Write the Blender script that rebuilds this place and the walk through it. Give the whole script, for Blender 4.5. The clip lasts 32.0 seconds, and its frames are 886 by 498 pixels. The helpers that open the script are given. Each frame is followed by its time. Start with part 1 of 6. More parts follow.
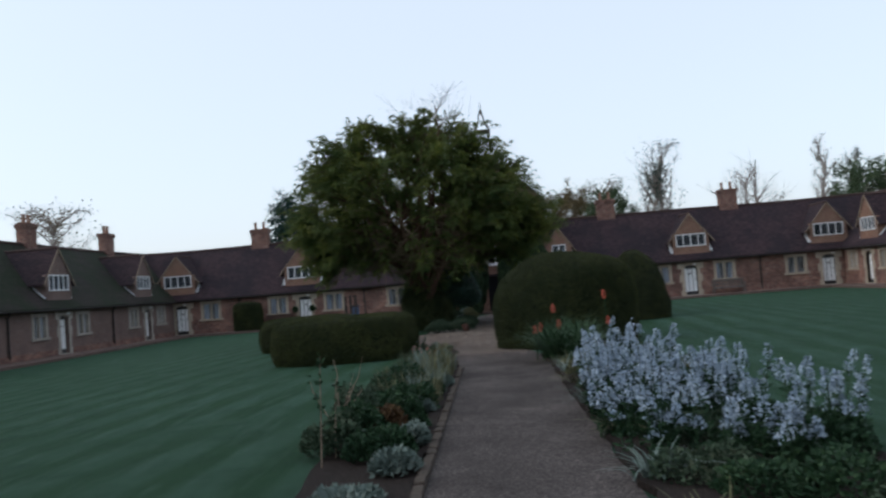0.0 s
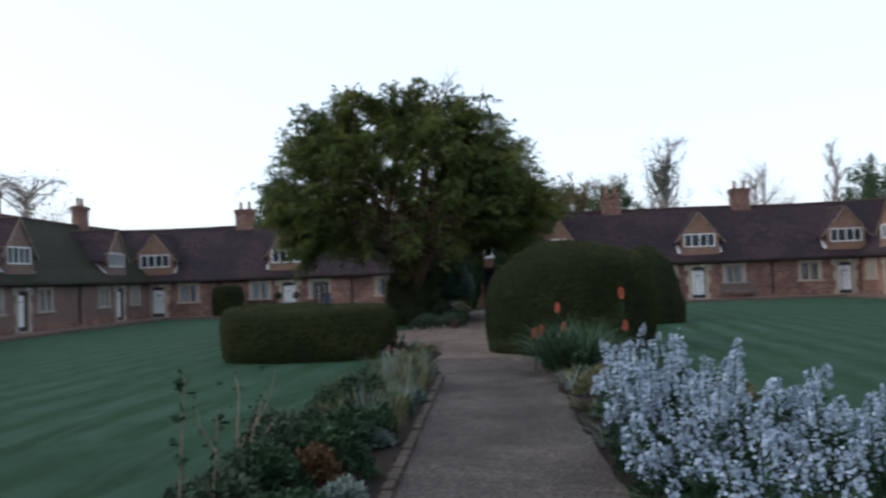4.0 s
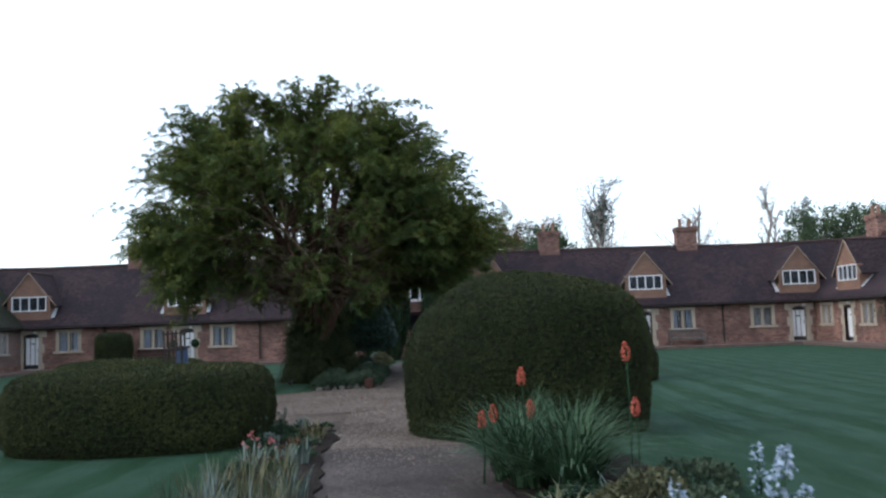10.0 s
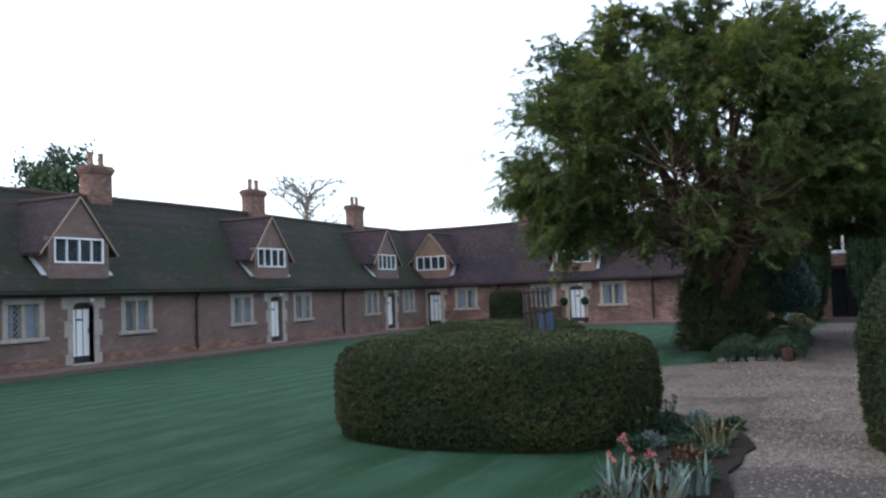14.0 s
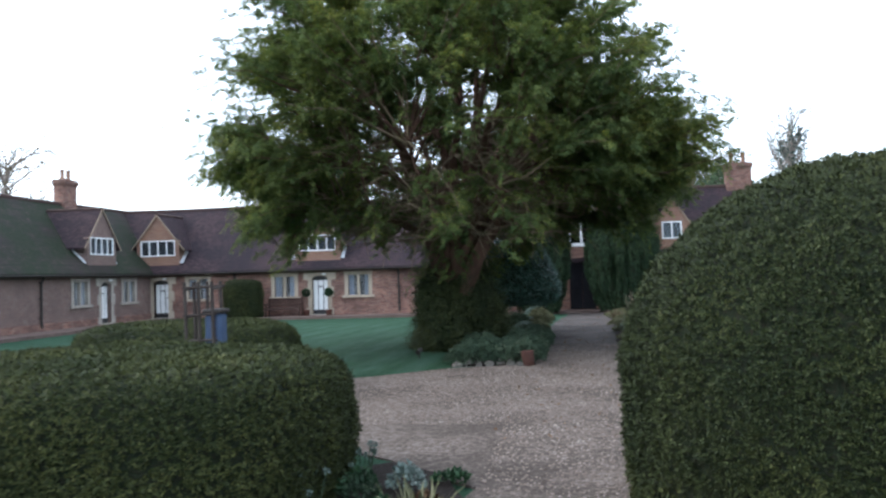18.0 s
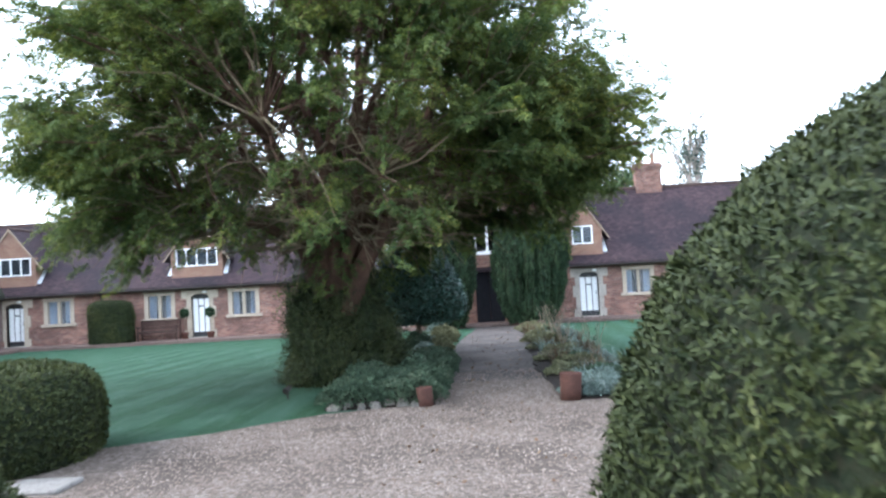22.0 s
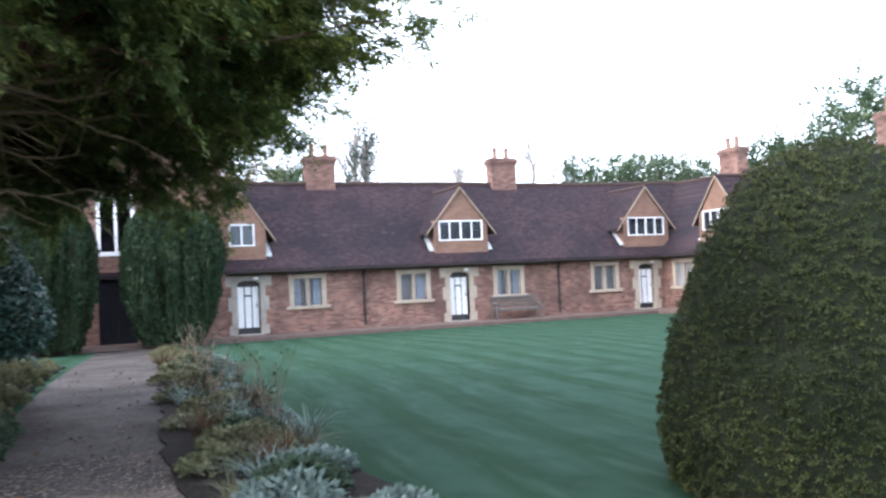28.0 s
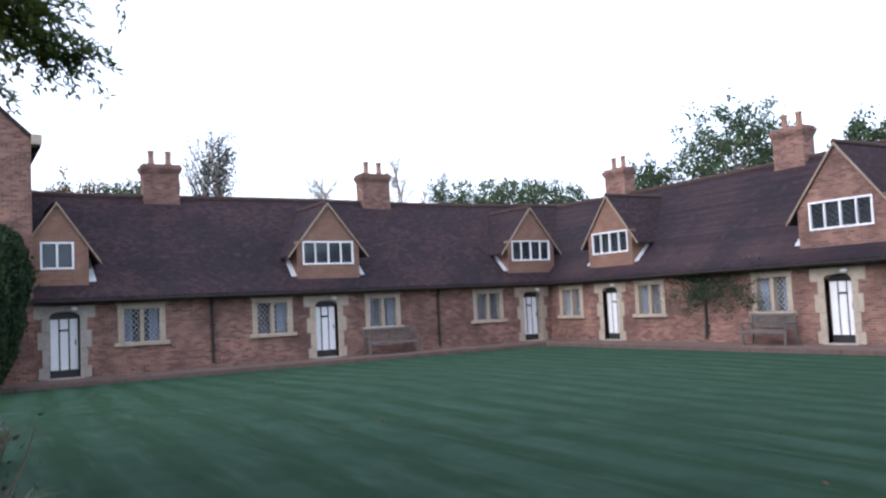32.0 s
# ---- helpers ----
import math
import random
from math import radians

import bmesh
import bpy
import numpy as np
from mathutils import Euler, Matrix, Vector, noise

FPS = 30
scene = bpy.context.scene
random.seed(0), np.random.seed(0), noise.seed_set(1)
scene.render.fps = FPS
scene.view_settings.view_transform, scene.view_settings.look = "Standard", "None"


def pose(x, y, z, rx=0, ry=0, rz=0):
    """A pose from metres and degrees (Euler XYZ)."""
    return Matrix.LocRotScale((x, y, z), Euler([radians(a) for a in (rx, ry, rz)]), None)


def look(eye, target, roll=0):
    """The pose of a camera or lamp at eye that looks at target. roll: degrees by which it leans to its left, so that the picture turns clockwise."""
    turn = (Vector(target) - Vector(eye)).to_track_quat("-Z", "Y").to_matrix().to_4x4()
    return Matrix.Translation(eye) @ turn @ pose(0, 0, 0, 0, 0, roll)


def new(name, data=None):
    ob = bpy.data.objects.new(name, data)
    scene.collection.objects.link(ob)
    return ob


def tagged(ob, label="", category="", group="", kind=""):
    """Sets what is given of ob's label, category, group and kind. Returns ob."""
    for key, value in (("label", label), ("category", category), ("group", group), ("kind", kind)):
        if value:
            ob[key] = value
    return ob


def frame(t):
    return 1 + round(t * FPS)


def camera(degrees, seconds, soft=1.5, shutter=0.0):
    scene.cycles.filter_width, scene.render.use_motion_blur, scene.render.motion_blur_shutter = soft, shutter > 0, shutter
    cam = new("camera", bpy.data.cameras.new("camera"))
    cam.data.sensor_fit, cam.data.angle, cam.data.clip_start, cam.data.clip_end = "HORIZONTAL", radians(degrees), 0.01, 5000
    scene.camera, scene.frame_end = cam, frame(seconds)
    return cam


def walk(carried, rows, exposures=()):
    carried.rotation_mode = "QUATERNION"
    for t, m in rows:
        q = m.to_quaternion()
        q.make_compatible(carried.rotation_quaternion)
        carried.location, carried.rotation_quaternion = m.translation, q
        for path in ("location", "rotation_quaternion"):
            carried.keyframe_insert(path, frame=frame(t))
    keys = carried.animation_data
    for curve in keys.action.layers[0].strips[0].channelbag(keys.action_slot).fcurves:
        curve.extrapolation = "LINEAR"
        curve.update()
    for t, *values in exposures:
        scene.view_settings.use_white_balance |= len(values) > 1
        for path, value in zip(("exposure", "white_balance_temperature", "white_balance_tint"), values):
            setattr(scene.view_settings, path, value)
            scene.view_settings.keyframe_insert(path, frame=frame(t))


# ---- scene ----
cam = camera(56.6, 32.0, soft=2.4, shutter=0.6)
PATH = [
    (0, (0.366, 5.079, 1.731), (0.248, 7.073, 1.823), -4.6),
    (0.5, (0.422, 5.441, 1.712), (0.191, 7.425, 1.806), -4.8),
    (1, (0.464, 5.907, 1.682), (0.069, 7.864, 1.799), -4.8),
    (1.5, (0.489, 6.422, 1.648), (-0.045, 8.344, 1.79), -4.0),
    (2, (0.496, 6.909, 1.629), (-0.082, 8.818, 1.771), -3.7),
    (2.5, (0.496, 7.333, 1.63), (-0.045, 9.255, 1.759), -3.6),
    (3, (0.49, 7.683, 1.641), (0.051, 9.631, 1.748), -3.2),
    (3.5, (0.459, 7.941, 1.651), (0.179, 9.919, 1.738), -2.6),
    (4, (0.425, 8.134, 1.659), (0.311, 10.129, 1.733), -2.1),
    (4.5, (0.457, 8.313, 1.665), (0.487, 10.311, 1.734), -1.8),
    (6.5, (0.632, 9.924, 1.634), (0.75, 11.917, 1.765), -1.4),
    (7, (0.634, 10.424, 1.66), (0.728, 12.417, 1.807), -1.4),
    (7.5, (0.616, 10.886, 1.676), (0.704, 12.879, 1.82), -1.5),
    (8, (0.583, 11.344, 1.685), (0.669, 13.337, 1.829), -1.6),
    (8.5, (0.547, 11.819, 1.688), (0.627, 13.812, 1.833), -1.8),
    (9, (0.52, 12.331, 1.689), (0.598, 14.324, 1.837), -2.0),
    (9.5, (0.511, 12.877, 1.687), (0.583, 14.87, 1.846), -2.1),
    (10, (0.522, 13.437, 1.681), (0.584, 15.428, 1.858), -2.1),
    (10.5, (0.537, 14.014, 1.678), (0.577, 16.003, 1.877), -2.1),
    (11, (0.532, 14.608, 1.678), (0.513, 16.596, 1.888), -1.8),
    (11.5, (0.487, 15.18, 1.678), (0.326, 17.165, 1.871), -1.9),
    (12, (0.424, 15.705, 1.683), (0.066, 17.665, 1.845), -1.8),
    (12.5, (0.37, 16.133, 1.687), (-0.187, 18.05, 1.822), -2.0),
    (13, (0.31, 16.389, 1.68), (-0.415, 18.248, 1.814), -2.0),
    (13.5, (0.224, 16.511, 1.673), (-0.593, 18.332, 1.797), -2.0),
    (14, (0.128, 16.637, 1.68), (-0.727, 18.442, 1.789), -2.2),
    (14.5, (0.028, 16.835, 1.697), (-0.758, 18.672, 1.784), -2.5),
    (15, (-0.051, 17.093, 1.713), (-0.629, 19.006, 1.774), -2.5),
    (15.5, (-0.068, 17.393, 1.722), (-0.453, 19.355, 1.761), -2.3),
    (17.5, (0.017, 19.368, 1.711), (-0.332, 21.336, 1.775), -1.7),
    (18, (-0.023, 19.785, 1.705), (-0.326, 21.761, 1.768), -1.7),
    (18.5, (0.0, 20.094, 1.701), (-0.252, 22.077, 1.765), -1.6),
    (19, (0.075, 20.304, 1.703), (-0.117, 22.294, 1.76), -1.4),
    (19.5, (0.122, 20.567, 1.705), (-0.058, 22.558, 1.772), -1.4),
    (20, (0.131, 20.904, 1.707), (-0.14, 22.884, 1.784), -1.6),
    (20.5, (0.05, 21.452, 1.706), (-0.23, 23.431, 1.778), -1.7),
    (21, (0.0, 22.004, 1.708), (-0.204, 23.992, 1.767), -2.0),
    (21.5, (-0.018, 22.536, 1.711), (-0.144, 24.531, 1.774), -2.1),
    (22, (-0.03, 23.043, 1.713), (-0.105, 25.04, 1.796), -3.2),
    (22.5, (-0.042, 23.533, 1.718), (-0.15, 25.526, 1.839), -4.5),
    (23, (-0.056, 24.06, 1.719), (-0.196, 26.051, 1.855), -4.2),
    (23.5, (-0.075, 24.631, 1.711), (-0.211, 26.621, 1.85), -4.0),
    (24, (-0.095, 25.197, 1.698), (-0.217, 27.188, 1.841), -3.8),
    (24.5, (-0.108, 25.751, 1.689), (-0.2, 27.745, 1.821), -3.9),
    (25, (-0.094, 26.308, 1.683), (-0.136, 28.304, 1.797), -3.9),
    (25.5, (-0.034, 26.843, 1.68), (0.024, 28.84, 1.785), -3.2),
    (26, (0.058, 27.322, 1.68), (0.267, 29.31, 1.766), -3.0),
    (26.5, (0.155, 27.754, 1.68), (0.536, 29.716, 1.752), -3.3),
    (28.5, (0.778, 29.699, 1.644), (1.583, 31.528, 1.716), -2.1),
    (29, (0.984, 30.13, 1.627), (1.846, 31.934, 1.698), -1.9),
    (29.5, (1.184, 30.527, 1.61), (2.102, 32.302, 1.675), -2.3),
    (30, (1.369, 30.892, 1.592), (2.333, 32.644, 1.652), -2.0),
    (30.5, (1.525, 31.268, 1.578), (2.523, 33.0, 1.628), -2.0),
    (31, (1.651, 31.722, 1.57), (2.678, 33.438, 1.626), -2.3),
    (31.5, (1.756, 32.271, 1.566), (2.794, 33.978, 1.658), -2.5),
    (32, (1.88, 32.987, 1.564), (2.919, 34.69, 1.695), -2.8),
]
walk(cam, [(t, look(eye, target, roll)) for t, eye, target, roll in PATH],
     exposures=[(0, -0.5, 6050, 9), (1.5, -0.27, 6050, 10), (4, -0.18, 6000, 10), (7, 0.17, 5850, 9), (9, 0.2, 5850, 9), (11, 0.12, 5900, 9), (13, 0.36, 5850, 9), (15.5, 0.55, 5850, 8), (17.8, 0.95, 5850, 8), (19, 1.1, 5800, 8), (21.5, 1.72, 5750, 8), (24, 2.32, 5950, 8), (26.2, 2.55, 6050, 8), (28.5, 1.32, 5850, 15), (30.5, 1.13, 5750, 17), (32, 0.5, 5850, 17)])

# ---- daylight: a bright, hazy evening sky ----
world = bpy.data.worlds.new("sky")
scene.world = world
world.use_nodes = True
wn, wl = world.node_tree.nodes, world.node_tree.links
sky = wn.new("ShaderNodeTexSky")
sky.sky_type = "NISHITA"
sky.sun_disc = False
sky.sun_elevation, sky.sun_rotation = radians(38), radians(260)
sky.air_density, sky.dust_density, sky.ozone_density = 1.0, 3.0, 1.5
# thin even cloud over the sky's own colour
veil = wn.new("ShaderNodeMix")
veil.data_type, veil.blend_type = "RGBA", "ADD"
veil.inputs[0].default_value = 1.0
veil.inputs[7].default_value = (9.2, 9.6, 9.9, 1)
wl.new(sky.outputs[0], veil.inputs[6])
wl.new(veil.outputs[2], wn["Background"].inputs[0])
wn["Background"].inputs[1].default_value = 0.1
sun_data = bpy.data.lights.new("sun", "SUN")
sun_data.energy, sun_data.angle, sun_data.color = 0.8, radians(40), (1.0, 0.96, 0.9)
sun = new("sun", sun_data)
sun.matrix_world = look((-41, -7, 33), (0, 0, 0))


# ---- materials ----
def shader(name, rough=0.8, metal=0.0):
    m = bpy.data.materials.new(name)
    m.use_nodes = True
    n, l = m.node_tree.nodes, m.node_tree.links
    b = n["Principled BSDF"]
    b.inputs["Roughness"].default_value, b.inputs["Metallic"].default_value = rough, metal
    if rough > 0.5 and not metal:
        b.inputs["Specular IOR Level"].default_value = 0.12
    return m, n, l, b


def ramp(n, stops):
    r = n.new("ShaderNodeValToRGB")
    while len(r.color_ramp.elements) < len(stops):
        r.color_ramp.elements.new(0.5)
    for e, (p, c) in zip(r.color_ramp.elements, stops):
        e.position, e.color = p, (*c, 1)
    return r


def noisy(n, l, scale, detail=4.0, coord="Object", rough=0.6):
    tc = n.new("ShaderNodeTexCoord")
    t = n.new("ShaderNodeTexNoise")
    t.inputs["Scale"].default_value, t.inputs["Detail"].default_value, t.inputs["Roughness"].default_value = scale, detail, rough
    l.new(tc.outputs[coord], t.inputs["Vector"])
    return t


def mixed(n, l, a, b, fac, mode="MIX"):
    """Mix two colours (sockets or tuples) by a socket or number."""
    m = n.new("ShaderNodeMix")
    m.data_type, m.blend_type = "RGBA", mode
    for sock, val in ((m.inputs[6], a), (m.inputs[7], b), (m.inputs[0], fac)):
        if hasattr(val, "links"):
            l.new(val, sock)
        elif isinstance(val, tuple):
            sock.default_value = (*val, 1)
        else:
            sock.default_value = val
    return m.outputs[2]


def bumped(n, l, b, height, strength, distance):
    bp = n.new("ShaderNodeBump")
    bp.inputs["Strength"].default_value, bp.inputs["Distance"].default_value = strength, distance
    l.new(height, bp.inputs["Height"])
    l.new(bp.outputs[0], b.inputs["Normal"])


def speckled(name, c1, c2, c3, scale, rough=0.8, bump=0.3, dist=0.01, fine=8.0, metal=0.0):
    """Two scales of colour variation and a fine relief."""
    m, n, l, b = shader(name, rough, metal)
    big, small = noisy(n, l, scale), noisy(n, l, scale * fine, 6)
    r = ramp(n, ((0.3, c1), (0.7, c2)))
    l.new(big.outputs[0], r.inputs[0])
    r2 = ramp(n, ((0.45, (0, 0, 0)), (0.75, (1, 1, 1))))
    l.new(small.outputs[0], r2.inputs[0])
    l.new(mixed(n, l, r.outputs[0], c3, r2.outputs[0]), b.inputs["Base Color"])
    bumped(n, l, b, small.outputs[0], bump, dist)
    return m


def wall_vector(n, l):
    """Metres along a wall and up it, whichever way the wall faces."""
    g, tc = n.new("ShaderNodeNewGeometry"), n.new("ShaderNodeTexCoord")
    s, p = n.new("ShaderNodeSeparateXYZ"), n.new("ShaderNodeSeparateXYZ")
    l.new(g.outputs["Normal"], s.inputs[0])
    l.new(g.outputs["Position"], p.inputs[0])
    ab = n.new("ShaderNodeMath")
    ab.operation = "ABSOLUTE"
    l.new(s.outputs[0], ab.inputs[0])
    gt = n.new("ShaderNodeMath")
    gt.operation, gt.inputs[1].default_value = "GREATER_THAN", 0.7
    l.new(ab.outputs[0], gt.inputs[0])
    mx = n.new("ShaderNodeMix")
    l.new(gt.outputs[0], mx.inputs[0])
    l.new(p.outputs[0], mx.inputs[2])
    l.new(p.outputs[1], mx.inputs[3])
    cb = n.new("ShaderNodeCombineXYZ")
    l.new(mx.outputs[0], cb.inputs[0])
    l.new(p.outputs[2], cb.inputs[1])
    return cb.outputs[0]


def brickwork(name, c1, c2, mortar, soot, pale=(0.6, 0.5, 0.42), course=0.073, length=0.225):
    m, n, l, b = shader(name, 0.9)
    v = wall_vector(n, l)
    t = n.new("ShaderNodeTexBrick")
    t.offset, t.inputs["Scale"].default_value = 0.5, 1.0
    t.inputs["Brick Width"].default_value, t.inputs["Row Height"].default_value = length, course
    t.inputs["Mortar Size"].default_value, t.inputs["Mortar Smooth"].default_value, t.inputs["Bias"].default_value = 0.006, 0.3, 0.0
    t.inputs["Color1"].default_value, t.inputs["Color2"].default_value, t.inputs["Mortar"].default_value = (*c1, 1), (*c2, 1), (*mortar, 1)
    l.new(v, t.inputs["Vector"])
    big = noisy(n, l, 0.7, 5)
    r = ramp(n, ((0.35, (0, 0, 0)), (0.68, (0.85, 0.85, 0.85))))
    l.new(big.outputs[0], r.inputs[0])
    col = mixed(n, l, t.outputs[0], soot, r.outputs[0])
    # pale salts and lime in patches, of their own shape
    pat = noisy(n, l, 2.1, 8, "Object", 0.72)
    mp = n.new("ShaderNodeMapping")
    mp.inputs["Scale"].default_value = (1.3, 2.0, 1)
    l.new(v, mp.inputs[0])
    l.new(mp.outputs[0], pat.inputs["Vector"])
    r2 = ramp(n, ((0.54, (0, 0, 0)), (0.74, (0.5, 0.5, 0.5))))
    l.new(pat.outputs[0], r2.inputs[0])
    col = mixed(n, l, col, pale, r2.outputs[0])
    l.new(col, b.inputs["Base Color"])
    h = n.new("ShaderNodeMath")
    h.operation = "SUBTRACT"
    h.inputs[0].default_value = 1.0
    l.new(t.outputs[1], h.inputs[1])
    bumped(n, l, b, h.outputs[0], 0.8, 0.012)
    return m


def tiling(name, moss=(0.016, 0.014, 0.019), most=0.7):
    """Plain clay roof tiles, old and mossy."""
    m, n, l, b = shader(name, 0.85)
    v = wall_vector(n, l)
    t = n.new("ShaderNodeTexBrick")
    t.offset, t.inputs["Scale"].default_value = 0.5, 1.0
    t.inputs["Brick Width"].default_value, t.inputs["Row Height"].default_value = 0.165, 0.075
    t.inputs["Mortar Size"].default_value, t.inputs["Mortar Smooth"].default_value = 0.008, 0.5
    t.inputs["Color1"].default_value, t.inputs["Color2"].default_value, t.inputs["Mortar"].default_value = (0.028, 0.019, 0.024, 1), (0.054, 0.034, 0.038, 1), (0.012, 0.01, 0.011, 1)
    l.new(v, t.inputs["Vector"])
    big = noisy(n, l, 0.45, 5)
    r = ramp(n, ((0.42 - 0.15 * (most > 0.75), (0, 0, 0)), (0.62 - 0.05 * (most > 0.75), (most, most, most))))
    l.new(big.outputs[0], r.inputs[0])
    col = mixed(n, l, t.outputs[0], moss, r.outputs[0])
    sm = noisy(n, l, 5.0, 4)
    r2 = ramp(n, ((0.55, (0, 0, 0)), (0.75, (0.5, 0.5, 0.5))))
    l.new(sm.outputs[0], r2.inputs[0])
    col = mixed(n, l, col, (0.08, 0.054, 0.05), r2.outputs[0])
    l.new(col, b.inputs["Base Color"])
    h = n.new("ShaderNodeMath")
    h.operation = "SUBTRACT"
    h.inputs[0].default_value = 1.0
    l.new(t.outputs[1], h.inputs[1])
    bumped(n, l, b, h.outputs[0], 0.7, 0.015)
    return m


def leafy(name, dark, light, tip, scale=1.2, rough=0.6, through_light=0.0):
    """Leaves: each its own shade, and a drift of colour over the plant."""
    m, n, l, b = shader(name, rough)
    g = n.new("ShaderNodeNewGeometry")
    r = ramp(n, ((0.0, dark), (0.6, light), (1.0, tip)))
    big = noisy(n, l, scale, 3)
    add = n.new("ShaderNodeMath")
    add.operation, add.inputs[1].default_value = "MULTIPLY_ADD", 0.5
    l.new(g.outputs["Random Per Island"], add.inputs[0])
    mul = n.new("ShaderNodeMath")
    mul.operation, mul.inputs[1].default_value = "MULTIPLY_ADD", 1.3
    mul.inputs[2].default_value = -0.42
    l.new(big.outputs[0], mul.inputs[0])
    l.new(mul.outputs[0], add.inputs[2])
    l.new(add.outputs[0], r.inputs[0])
    l.new(r.outputs[0], b.inputs["Base Color"])
    if through_light:
        t = n.new("ShaderNodeBsdfTranslucent")
        l.new(mixed(n, l, r.outputs[0], (1.3, 1.25, 0.7), 1.0, "MULTIPLY"), t.inputs[0])
        mx = n.new("ShaderNodeMixShader")
        mx.inputs[0].default_value = through_light
        l.new(b.outputs[0], mx.inputs[1])
        l.new(t.outputs[0], mx.inputs[2])
        l.new(mx.outputs[0], n["Material Output"].inputs[0])
    return m


def mown(name):
    """A striped lawn, with a drift of paler and darker grass and a fine nap."""
    m, n, l, b = shader(name, 0.8)
    b.inputs["Specular IOR Level"].default_value = 0.04
    tc = n.new("ShaderNodeTexCoord")
    mp = n.new("ShaderNodeMapping")
    mp.inputs["Rotation"].default_value = (0, 0, radians(4))
    l.new(tc.outputs["Object"], mp.inputs[0])
    w = n.new("ShaderNodeTexWave")
    w.bands_direction, w.wave_profile = "X", "SIN"
    w.inputs["Scale"].default_value, w.inputs["Distortion"].default_value, w.inputs["Detail"].default_value, w.inputs["Detail Scale"].default_value = 0.338, 3.2, 3.0, 0.3
    l.new(mp.outputs[0], w.inputs["Vector"])
    r = ramp(n, ((0.25, (0.02, 0.05, 0.022)), (0.75, (0.044, 0.087, 0.06))))
    l.new(w.outputs[0], r.inputs[0])
    big, small = noisy(n, l, 0.25, 5), noisy(n, l, 34.0, 7, "Object", 0.75)
    r1 = ramp(n, ((0.34, (0, 0, 0)), (0.62, (0.8, 0.8, 0.8))))
    l.new(big.outputs[0], r1.inputs[0])
    col = mixed(n, l, r.outputs[0], (0.026, 0.059, 0.033), r1.outputs[0])
    mid = noisy(n, l, 1.3, 5)
    r3 = ramp(n, ((0.45, (0, 0, 0)), (0.72, (0.75, 0.75, 0.75))))
    l.new(mid.outputs[0], r3.inputs[0])
    col = mixed(n, l, col, (0.016, 0.04, 0.021), r3.outputs[0])
    # the mower leaves short pale streaks along its run
    mp2 = n.new("ShaderNodeMapping")
    mp2.inputs["Rotation"].default_value, mp2.inputs["Scale"].default_value = (0, 0, radians(4)), (5.5, 0.8, 1.0)
    l.new(tc.outputs["Object"], mp2.inputs[0])
    run = n.new("ShaderNodeTexNoise")
    run.inputs["Scale"].default_value, run.inputs["Detail"].default_value = 1.0, 5.0
    l.new(mp2.outputs[0], run.inputs["Vector"])
    r4 = ramp(n, ((0.52, (0, 0, 0)), (0.72, (0.6, 0.6, 0.6))))
    l.new(run.outputs[0], r4.inputs[0])
    col = mixed(n, l, col, (0.06, 0.105, 0.08), r4.outputs[0])
    r2 = ramp(n, ((0.42, (0, 0, 0)), (0.66, (0.7, 0.7, 0.7))))
    l.new(small.outputs[0], r2.inputs[0])
    l.new(mixed(n, l, col, (0.026, 0.06, 0.038), r2.outputs[0]), b.inputs["Base Color"])
    bumped(n, l, b, small.outputs[0], 0.9, 0.04)
    return m


def gravelly(name, c1, c2, c3, size, bump=0.6):
    m, n, l, b = shader(name, 0.9)
    b.inputs["Specular IOR Level"].default_value = 0.03
    tc = n.new("ShaderNodeTexCoord")
    v = n.new("ShaderNodeTexVoronoi")
    v.inputs["Scale"].default_value = size
    l.new(tc.outputs["Object"], v.inputs["Vector"])
    s = n.new("ShaderNodeSeparateColor")
    l.new(v.outputs["Color"], s.inputs[0])
    r = ramp(n, ((0.0, c1), (0.55, c2), (1.0, c3)))
    l.new(s.outputs[0], r.inputs[0])
    big = noisy(n, l, 0.8, 5)
    r1 = ramp(n, ((0.36, (0, 0, 0)), (0.66, (0.68, 0.68, 0.68))))
    l.new(big.outputs[0], r1.inputs[0])
    l.new(mixed(n, l, r.outputs[0], tuple(x * 0.6 for x in c1), r1.outputs[0]), b.inputs["Base Color"])
    inv = n.new("ShaderNodeMath")
    inv.operation, inv.inputs[0].default_value = "SUBTRACT", 1.0
    l.new(v.outputs["Distance"], inv.inputs[1])
    bumped(n, l, b, inv.outputs[0], bump, 0.012)
    return m


BRICK = brickwork("old_red_brick", (0.33, 0.175, 0.132), (0.125, 0.066, 0.056), (0.35, 0.285, 0.245), (0.1, 0.062, 0.054), (0.36, 0.285, 0.25))
BRICK_PALE = brickwork("orange_brick", (0.27, 0.15, 0.1), (0.2, 0.105, 0.075), (0.31, 0.25, 0.2), (0.16, 0.1, 0.08), (0.34, 0.25, 0.19))
TILE = tiling("clay_roof_tiles")
TILE_MOSS = tiling("mossy_roof_tiles", (0.016, 0.024, 0.013), 0.9)
BRICK_GREY = brickwork("lime_streaked_brick", (0.21, 0.135, 0.115), (0.15, 0.1, 0.09), (0.27, 0.235, 0.215), (0.13, 0.095, 0.085), (0.32, 0.28, 0.26))
STONE = speckled("limestone", (0.37, 0.31, 0.245), (0.44, 0.38, 0.305), (0.26, 0.215, 0.17), 2.0, 0.85, 0.3, 0.01)
STONE_GREY = speckled("weathered_stone", (0.30, 0.27, 0.24), (0.42, 0.38, 0.33), (0.22, 0.2, 0.18), 2.0, 0.85, 0.3, 0.01)
